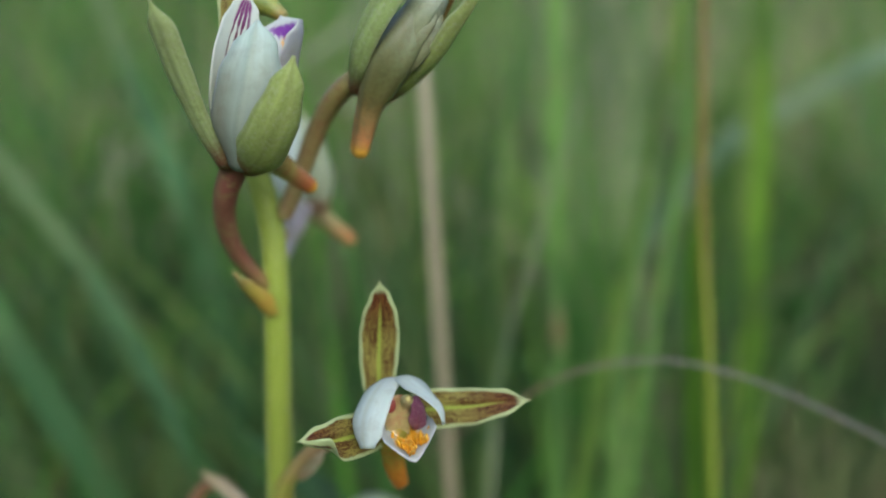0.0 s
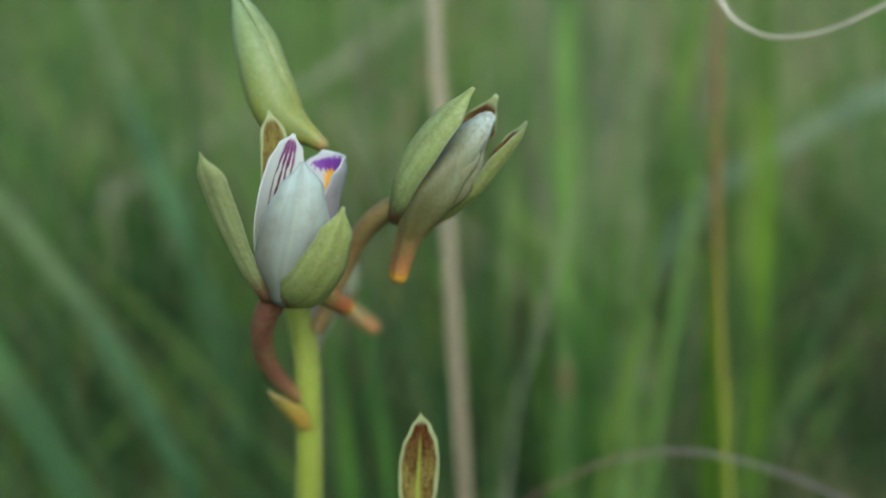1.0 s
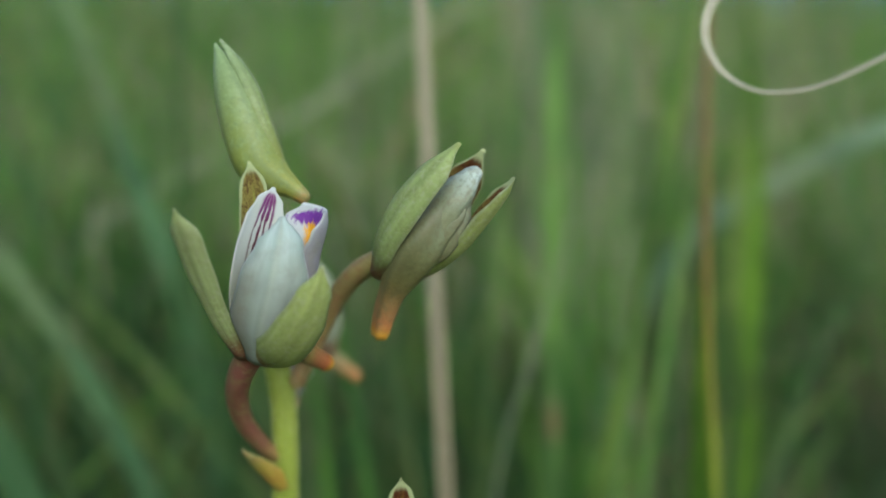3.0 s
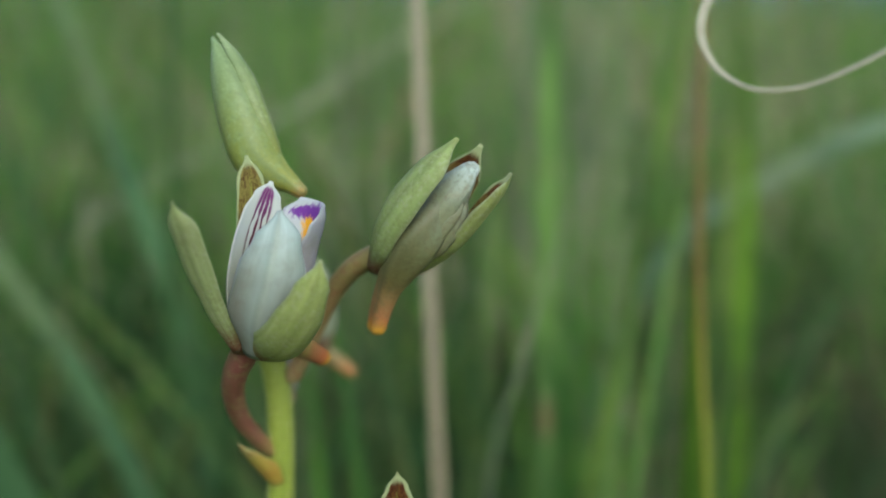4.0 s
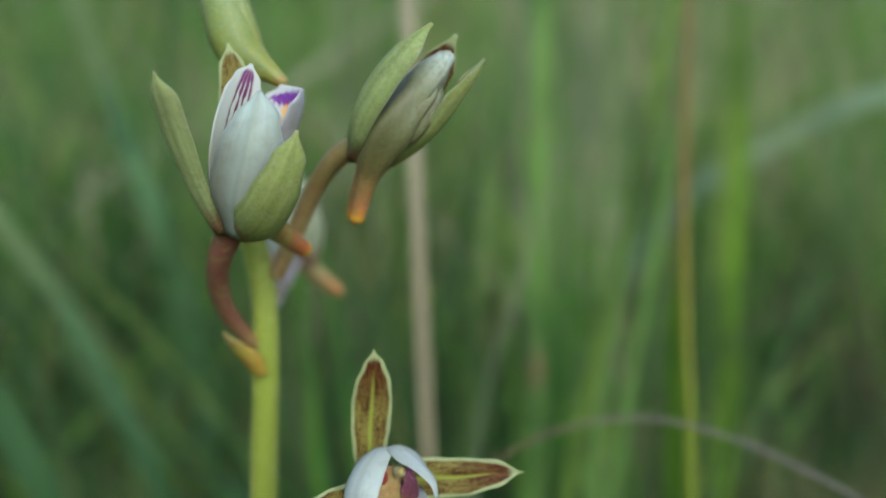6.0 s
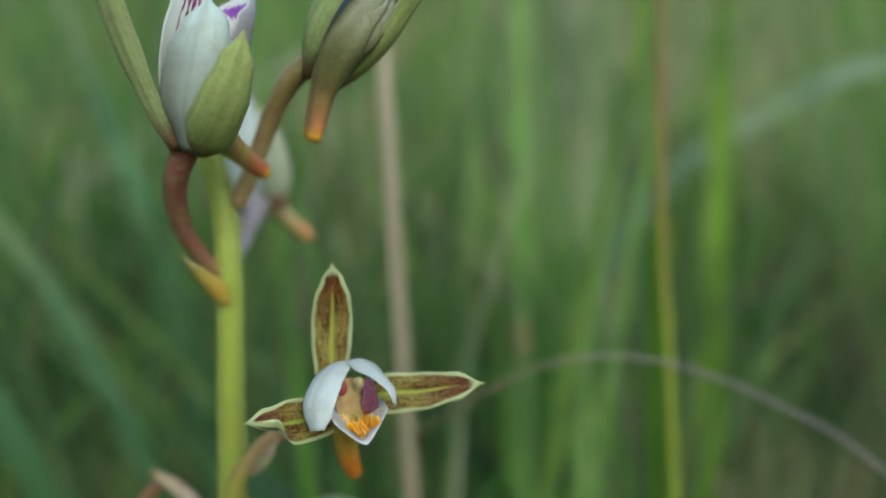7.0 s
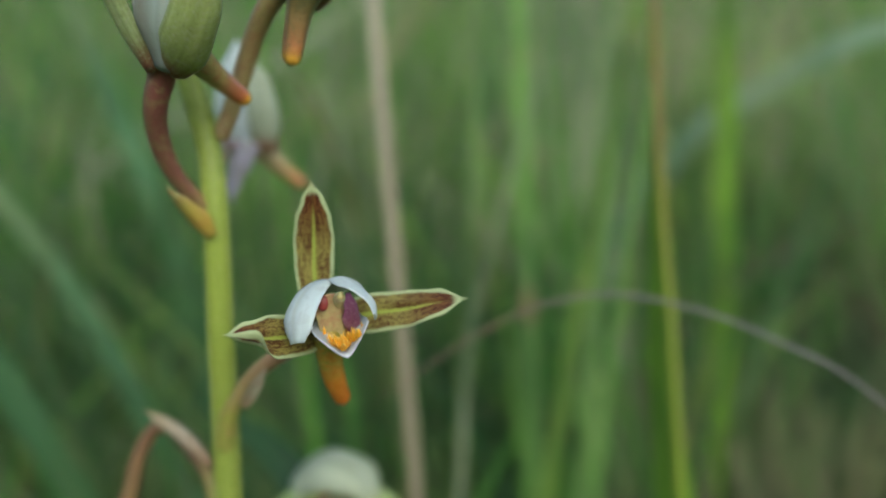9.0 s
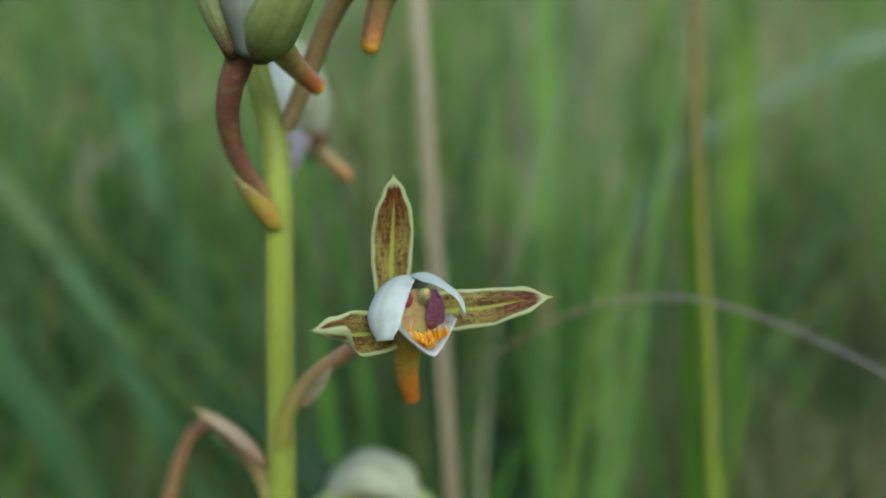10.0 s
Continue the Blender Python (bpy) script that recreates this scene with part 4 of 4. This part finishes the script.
grass_blade([(-60, 290, -364), (-105, 270, -170), (-137, 260, -92), (-152, 260, -66), (-174, 260, -30), (-217, 262, 36), (-292, 266, 100)], [3, 4.4, 5.4, 5.6, 5.2, 3.6, 0.3], (0.5, -1, 0.5), BLUEGRASS, "bright green grass blade leaning aside")
grass_blade([(-520, 620, -364), (-330, 606, 10), (-152, 600, 131), (-108, 600, 157), (-41, 600, 205), (40, 600, 250), (140, 605, 280)], [3, 3.5, 4, 5, 5.5, 3, 0.5], (0.2, -1, 0.6), PALEDRY, "pale dry grass blade bent across", "dry_grass_plant", "dry grasses")
grass_blade([(60, 430, -364), (100, 422, -60), (150, 420, 36), (205, 420, 74), (262, 420, 104), (330, 422, 122)], [3, 4.5, 7, 8, 7, 1], (0.2, -1, 0.6), PALEGREY, "grey-green grass blade bent across")
grass_blade([(2, 214, -364), (8, 215, -170), (15, 216, -52), (24, 217, -14), (36, 218, 26), (46, 220, 52)], [0.7, 0.8, 0.8, 0.7, 0.5, 0.1], (0.1, -1, 0.2), MAUVEDRY, "thin grey dry stalk leaning aside", "dry_grass_plant", "dry grasses")
grass_blade([(-6, 240, -364), (-18, 238, -200), (-22, 236, -90), (-32, 235, -20), (-46, 235, 36)], [1.6, 2.2, 2.2, 1.8, 0.2], (0.2, -1, 0.2), GRASS, "narrow green grass blade leaning aside")
# Dark olive colour paints the pocket's shade on this blade.
grass_blade([(8, 262, -364), (0, 260, -200), (-6, 258, -100), (-17, 257, -30), (-34, 257, 30), (-52, 258, 66)], [1.6, 2.4, 2.4, 2.2, 1.6, 0.2], (0.2, -1, 0.2), SHADE_OLIVE, "narrow olive-green grass blade leaning aside")
grass_blade([(-2, 300, -364), (10, 298, -200), (16, 296, -90), (22, 296, 0), (24, 297, 76), (21, 300, 150)], [2.0, 2.6, 2.6, 2.4, 1.8, 0.2], (-0.1, -1, 0.1), BRIGHT, "upright light green grass blade")
grass_blade([(96, 300, -364), (112, 298, -200), (126, 297, -90), (130, 297, 0), (133, 298, 76), (128, 300, 160)], [3.0, 4.0, 4.2, 4.0, 3.0, 0.2], (-0.1, -1, 0.1), LIMEBLADE, "upright yellow-green grass blade")
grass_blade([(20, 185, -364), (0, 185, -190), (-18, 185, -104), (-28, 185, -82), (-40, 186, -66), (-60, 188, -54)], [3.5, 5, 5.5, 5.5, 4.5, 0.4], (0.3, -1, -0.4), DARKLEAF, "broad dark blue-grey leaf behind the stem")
rng = random.Random(29)
for k in range(34):
    y = rng.uniform(215, 360)
    a = rng.choice([rng.uniform(-0.24, 0.10), rng.uniform(0.12, 0.36), rng.uniform(0.12, 0.42), rng.uniform(-0.62, -0.25)])
    low = a < -0.24 or a > 0.34
    h = rng.uniform(300, 420) if low else rng.uniform(380, 520)
    lean = rng.gauss(-0.12 if a < 0.1 else 0.02, 0.16)
    bend = rng.gauss(0, 0.10)
    w = rng.uniform(1.1, 2.3)
    x0 = a * y - lean * 330
    pts = [(x0 + (lean * s + bend * s * s) * h, y + 6 * s, -364 + s * h * (1 - 0.1 * s * abs(lean))) for s in (0, 0.3, 0.55, 0.8, 1)]
    mat = rng.choice([SHADE_GREEN, SHADE_OLIVE, BLUEGRASS]) if a < -0.24 else rng.choice([GRASS, SHADE_GREEN, SHADE_OLIVE, SAGE, SHADE_GREEN]) if a < 0.1 else rng.choice([GRASS, BRIGHT, SAGE, GRASS, LIMEBLADE if a > 0.3 else GRASS])
    # Far right blades take the dark colours, as painted shade.
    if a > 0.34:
        mat = SHADE_GREEN if k % 2 else SHADE_OLIVE
    grass_blade(pts, [w * 0.7, w, w, w * 0.7, 0.15], (rng.uniform(-0.4, 0.4), -1, 0.2), mat, "thin green grass blade near the orchid", nu=20)
grass_blade([(-60, 400, -364), (-110, 385, -140), (-140, 380, -3), (-167, 380, 65), (-196, 380, 137), (-235, 382, 210)], [3, 4.5, 5.5, 6, 5, 0.5], (0.4, -1, 0.4), PALEBLUE, "broad pale blue-green grass blade leaning aside")
rng = random.Random(17)
for k in range(13):
    y = rng.uniform(290, 520)
    a = rng.uniform(-0.66, -0.16)
    lean = rng.gauss(0.42, 0.10) if k % 3 == 0 else rng.gauss(-0.62, 0.12)
    h = rng.uniform(340, 470)
    z = rng.uniform(-90, 40)
    x0 = a * y - lean * (364 + z)
    pts = [(x0 + lean * s * h * (0.8 + 0.25 * s), y + 8 * s, -364 + s * h * (1 - 0.12 * s)) for s in (0, 0.3, 0.55, 0.8, 1)]
    w = rng.uniform(0.9, 2.2)
    grass_blade(pts, [w * 0.7, w, w, w * 0.7, 0.15], (0.4, -1, 0.4), rng.choice([GRASS, BLUEGRASS, GRASS, SHADE_OLIVE, PALEBLUE]), "narrow green grass blade leaning aside", nu=20)
rng = random.Random(44)
for k in range(46):
    y = rng.uniform(380, 1050)
    a = rng.gauss(0.19, 0.055) if k < 36 else rng.uniform(-0.16, 0.0)
    lean = rng.gauss(0.0, 0.06)
    h = rng.uniform(430, 640) + 250 * max(0, y / 1000 - 0.45)
    base = 1000 * float(ground_z(a, y / 1000)) - 364
    w = rng.uniform(1.2, 2.8) * (0.7 + 0.5 * y / 1000)
    pts = [(a * y + lean * (s * h - 360), y + 5 * s, base + s * h) for s in (0, 0.3, 0.6, 0.85, 1)]
    grass_blade(pts, [w * 0.8, w, w, w * 0.7, 0.2], (rng.uniform(-0.4, 0.4), -1, 0.1), MAUVEDRY, "upright grey-mauve dry stalk among green grass", "dry_grass_plant", "dry grasses", nu=16)
rng = random.Random(11)
for k in range(46):
    y = rng.uniform(300, 800)
    x = rng.uniform(-0.75, 0.75) * y
    if abs(x - 39) < 16 or (y < 560 and x > 0.42 * y):
        continue
    lean = 0.28 * min(0, x / y + 0.12) + rng.gauss(0, 0.22 if x < 0 else 0.12)
    h = rng.uniform(430, 720)
    w = rng.uniform(2.4, 4.8)
    mat = rng.choice([GRASS, GRASS, BLUEGRASS, GRASS, GRASS, BLUEGRASS, GRASS, GRASS, GRASS, GRASS, BLUEGRASS, GRASS, HAY])
    if mat is HAY and (y < 550 or x < -0.1 * y):
        mat = GRASS
    # Left blades take the dark colours, as painted shade.
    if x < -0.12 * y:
        mat = SHADE_GREEN if k % 3 else SHADE_OLIVE
    x0 = x - lean * 360
    pts = [(x0 + lean * s * h * (0.7 + 0.5 * s), y + rng.uniform(-8, 8), -364 + s * h * (1 - 0.15 * s * abs(lean))) for s in (0, 0.25, 0.5, 0.75, 1)]
    dry = mat is HAY
    grass_blade(pts, [w * 0.7, w, w, w * 0.7, 0.2], (rng.uniform(-0.5, 0.5), -1, 0.2), mat, "dry straw-coloured grass blade" if dry else "narrow green grass blade",
                "dry_grass_plant" if dry else "grass_plant", "dry grasses" if dry else "grass blades round the orchid", nu=20,
                shoots=[(-1, rng.uniform(0.45, 0.8) * h, -rng.uniform(0.1, 0.35) * h), (1, rng.uniform(0.45, 0.9) * h, rng.uniform(0.05, 0.3) * h)])


# ---------------------------------------------------------------- the meadow
# bare patches with old low growth only: x, y, radius
HOLLOWS = [(0.20, 0.36, 0.08), (0.31, 0.54, 0.15), (-0.055, 0.43, 0.10), (-0.27, 0.50, 0.12)]


def meadow(name, count, near, far, spread, material, label, height, width, seed, behind=False, aim=0.0, tuft=0.9, gaps=-0.5, tilt=0.32, around=False, low=False, tufts=0):
    """Many grass blades as one object: each a creased strip that leans and bows."""
    g = np.random.default_rng(seed)
    depth = near + (far - near) * g.random(count) ** 1.7
    x = (g.random(count) * 2 - 1) * (spread * depth + 0.12 * min(1, spread)) + aim * depth
    x += tuft * np.sin(2 * np.pi * x / 0.12 + 3 * np.sin(depth * 9)) * 0.12 / (2 * np.pi)
    depth = depth + tuft * np.sin(2 * np.pi * depth / 0.22 + 2 * np.sin(x * 11)) * 0.22 / (2 * np.pi)
    y = -depth if behind else depth
    if around:
        x, y = g.uniform(-far, far, count), g.uniform(-0.8 * far, far, count)
        outside = (np.hypot(x, y) > near) & ((np.abs(x) > spread * g.uniform(0.85, 1.2, count) * np.maximum(y, 0.0) + 0.22) | (y < -0.9))
        x, y = x[outside], y[outside]
        depth, count = np.hypot(x, y), len(x)
    lean_t = np.zeros(count)
    if tufts:
        which = g.integers(0, tufts, count)
        depth = (near + (far - near) * g.random(tufts) ** 1.2)[which]
        x = ((aim + spread * (g.random(tufts) * 2 - 1))[which] + g.normal(0, 0.017, count)) * depth
        y = depth + g.normal(0, 0.02, count)
        lean_t = g.normal(0, tilt, tufts)[which]
        tilt = 0.10
    patch = np.sin(17 * x + 2.1 * np.sin(9 * y + seed) + 0.7) + np.sin(13 * y + 2.4 * np.sin(11 * x) + 1.9)
    keep = patch + g.normal(0, 0.35, count) > gaps
    if not low:
        for cx, cy, r in HOLLOWS:
            keep &= np.hypot(x - cx, y - cy) > r * (1 + 0.25 * g.normal(0, 1, count))
    x, y, depth, patch, lean_t = x[keep], y[keep], depth[keep], patch[keep], lean_t[keep]
    count = len(x)
    h = g.uniform(*height, count) * (1 + 0.07 * depth) * (0.86 + 0.12 * np.clip(patch, -1, 2))
    w = g.uniform(*width, count) * (1 + 0.35 * depth)
    lean = lean_t + g.normal(0, tilt, count) + (0.0 if around else 0.3) * np.minimum(0, x / depth + 0.1)
    lean_y = g.normal(0, 0.14, count)
    bow = g.normal(0, 0.45, count) + 0.3 * lean
    yaw = g.normal(0, 0.7, count)
    n = 6
    verts, faces, uvs = [], [], []
    s = np.linspace(0, 1, n)
    cross = [(-1, 0.0), (0, 0.35), (1, 0.0)]
    all_v = np.empty((count, n, 3, 3))
    for i, u in enumerate(s):
        cx = x - lean * 0.36 + lean * h * u + bow * h * u ** 2.4 * 0.6
        cy = y + lean_y * h * u
        cz = h * u * (1 - 0.12 * u * np.abs(lean + bow)) - 0.015 + ground_z(x, y)
        ww = w * min(1, 0.55 + u) * max(0.04, (1 - u ** 3))
        for j, (a, b) in enumerate(cross):
            all_v[:, i, j, 0] = cx + np.cos(yaw) * a * ww - np.sin(yaw) * b * ww
            all_v[:, i, j, 1] = cy + np.sin(yaw) * a * ww + np.cos(yaw) * b * ww
            all_v[:, i, j, 2] = cz
    base = (np.arange(count) * n * 3)[:, None]
    quads, quv = [], []
    for i in range(n - 1):
        for j in range(2):
            quads.append((i * 3 + j, i * 3 + j + 1, (i + 1) * 3 + j + 1, (i + 1) * 3 + j))
            quv.append([(s[i], j / 2), (s[i], (j + 1) / 2), (s[i + 1], (j + 1) / 2), (s[i + 1], j / 2)])
    q = (base[:, :, None] + np.array(quads)[None]).reshape(-1, 4)
    me = bpy.data.meshes.new(name)
    me.from_pydata(all_v.reshape(-1, 3).tolist(), [], q.tolist())
    layer = me.uv_layers.new(name="UVMap")
    layer.data.foreach_set("uv", np.tile(np.array(quv).reshape(-1, 2), (count, 1)).ravel())
    me.polygons.foreach_set("use_smooth", [True] * len(me.polygons))
    me.materials.append(material)
    return tagged(new(name, me), label, "grass", kind="stuff")


meadow("meadow_grass", 8000, 0.42, 6.8, 0.85, GRASS, "dense tall green meadow grass on a bank", (0.22, 0.46), (0.0022, 0.0050), 1)
meadow("blue_green_grass", 2500, 0.42, 5.0, 0.85, BLUEGRASS, "blue-green grass blades among the meadow", (0.22, 0.46), (0.002, 0.0045), 2)
meadow("dry_meadow_grass", 1300, 0.45, 5.5, 0.85, HAY, "dry straw-coloured stalks among green grass", (0.24, 0.50), (0.0014, 0.0032), 3)
meadow("short_undergrowth", 4000, 0.30, 3.0, 0.8, THATCH, "old short grass low in the meadow", (0.08, 0.22), (0.0022, 0.0050), 4)
# Unseen short turf, added in a bright colour to light the flowers' undersides.
meadow("bounce_turf", 2600, 0.02, 0.5, 1.6, BRIGHT, "unseen bright turf added round the orchid's foot to bounce light up", (0.05, 0.17), (0.0022, 0.0045), 21)
meadow("bounce_turf", 3000, 0.0, 0.8, 1.4, BRIGHT, "unseen bright turf added under the viewpoint to bounce light up", (0.05, 0.15), (0.0022, 0.0045), 22, True)
meadow("dry_clump", 36, 0.45, 1.3, 0.09, HAY, "clump of grey-brown dry stalks", (0.45, 0.75), (0.0012, 0.0028), 7, False, 0.22)
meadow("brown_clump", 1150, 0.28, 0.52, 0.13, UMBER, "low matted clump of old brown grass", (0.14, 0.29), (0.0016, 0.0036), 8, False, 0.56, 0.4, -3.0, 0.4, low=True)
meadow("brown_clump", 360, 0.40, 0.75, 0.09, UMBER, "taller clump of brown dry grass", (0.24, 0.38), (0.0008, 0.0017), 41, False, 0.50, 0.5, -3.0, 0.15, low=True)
# Olive clumps paint the shade at the left and behind the stem.
meadow("shade_olive_clump", 700, 0.34, 0.70, 0.20, SHADE_OLIVE, "low olive-brown old grass with shade painted into its colour", (0.14, 0.34), (0.0014, 0.0032), 42, False, -0.44, 0.6, -3.0, 0.45, low=True)
meadow("shade_olive_clump", 1300, 0.26, 0.50, 0.13, SHADE_OLIVE, "low olive-brown old grass behind the stem, coloured dark as shade", (0.16, 0.34), (0.0012, 0.0028), 43, False, -0.16, 0.6, -3.0, 0.4, low=True)
meadow("dry_clump", 22, 0.45, 1.2, 0.05, HAY, "thin clump of grey dry stalks", (0.45, 0.75), (0.0010, 0.0022), 9, False, -0.16)
meadow("meadow_behind", 700, 0.35, 2.5, 1.4, GRASS, "meadow grass behind the viewpoint", (0.2, 0.4), (0.0022, 0.0045), 6, True)

meadow("light_grass_tussocks", 2300, 0.55, 2.6, 0.44, BRIGHT, "light yellow-green grass tussocks", (0.26, 0.50), (0.002, 0.0042), 31, False, 0.20)
# Dark-coloured grass on the left: its shade is in the colour.
meadow("shade_coloured_tussocks", 900, 0.34, 1.1, 0.34, SHADE_GREEN, "green grass tussocks with shade painted into their dark colour", (0.18, 0.34), (0.0022, 0.0045), 32, False, -0.36, low=True)
meadow("grey_dry_stalks", 560, 0.5, 3.2, 0.26, HAY, "grey dry grass stalks on the bank", (0.35, 0.62), (0.0010, 0.0024), 33, False, 0.34)
meadow("bent_stalks", 470, 0.45, 1.5, 0.75, HAY, "thin bent dry stalks crossing the grass", (0.30, 0.62), (0.0005, 0.0010), 34, False, 0.05, 0.9, -3.0, 0.75)
meadow("bent_blades", 480, 0.38, 1.4, 0.75, BRIGHT, "thin bent light green blades crossing the grass", (0.28, 0.58), (0.0006, 0.0013), 35, False, 0.10, 0.9, -3.0, 0.70)
meadow("meadow_around", 34000, 0.9, 6.5, 0.85, GRASS, "tall green meadow grass going on all round", (0.22, 0.44), (0.0035, 0.0075), 36, around=True)
meadow("dry_grass_around", 4000, 0.9, 6.5, 0.85, HAY, "dry stalks in the meadow all round", (0.24, 0.48), (0.002, 0.004), 37, around=True)
# Dark pockets behind the orchid and at the right, painted by grass colour.
meadow("shade_coloured_tussocks", 1000, 0.30, 0.6, 0.14, SHADE_GREEN, "low green grass behind the orchid, coloured dark for shade", (0.18, 0.36), (0.0022, 0.0045), 38, False, -0.10, low=True)
meadow("shade_coloured_tussocks", 1100, 0.33, 0.62, 0.15, SHADE_GREEN, "low green grass coloured dark for the shade of a hollow", (0.14, 0.29), (0.0022, 0.0045), 39, False, 0.55, low=True)
meadow("earthy_tufts", 560, 0.30, 0.95, 0.60, EARTHY, "tufts of mauve-brown old stalks among the grass", (0.22, 0.50), (0.0010, 0.0024), 51, False, 0.06, 0, -3.0, 0.20, tufts=36)
meadow("fresh_tufts", 1150, 0.30, 0.95, 0.60, VIVID, "tufts of fresh saturated green grass", (0.22, 0.48), (0.0010, 0.0024), 52, False, 0.08, 0, -3.0, 0.28, tufts=42)
# Tufts coloured dark to paint shaded gaps.
meadow("shade_coloured_tufts", 1300, 0.30, 0.9, 0.58, SHADE_GREEN, "tufts of green grass coloured dark as shade", (0.20, 0.42), (0.0010, 0.0026), 54, False, 0.0, 0, -3.0, 0.28, low=True, tufts=40)
meadow("hazy_tufts", 500, 0.30, 0.9, 0.6, PALEBLUE, "tufts of bluish green grass", (0.24, 0.46), (0.0010, 0.0024), 53, False, 0.0, 0, -3.0, 0.28, tufts=22)
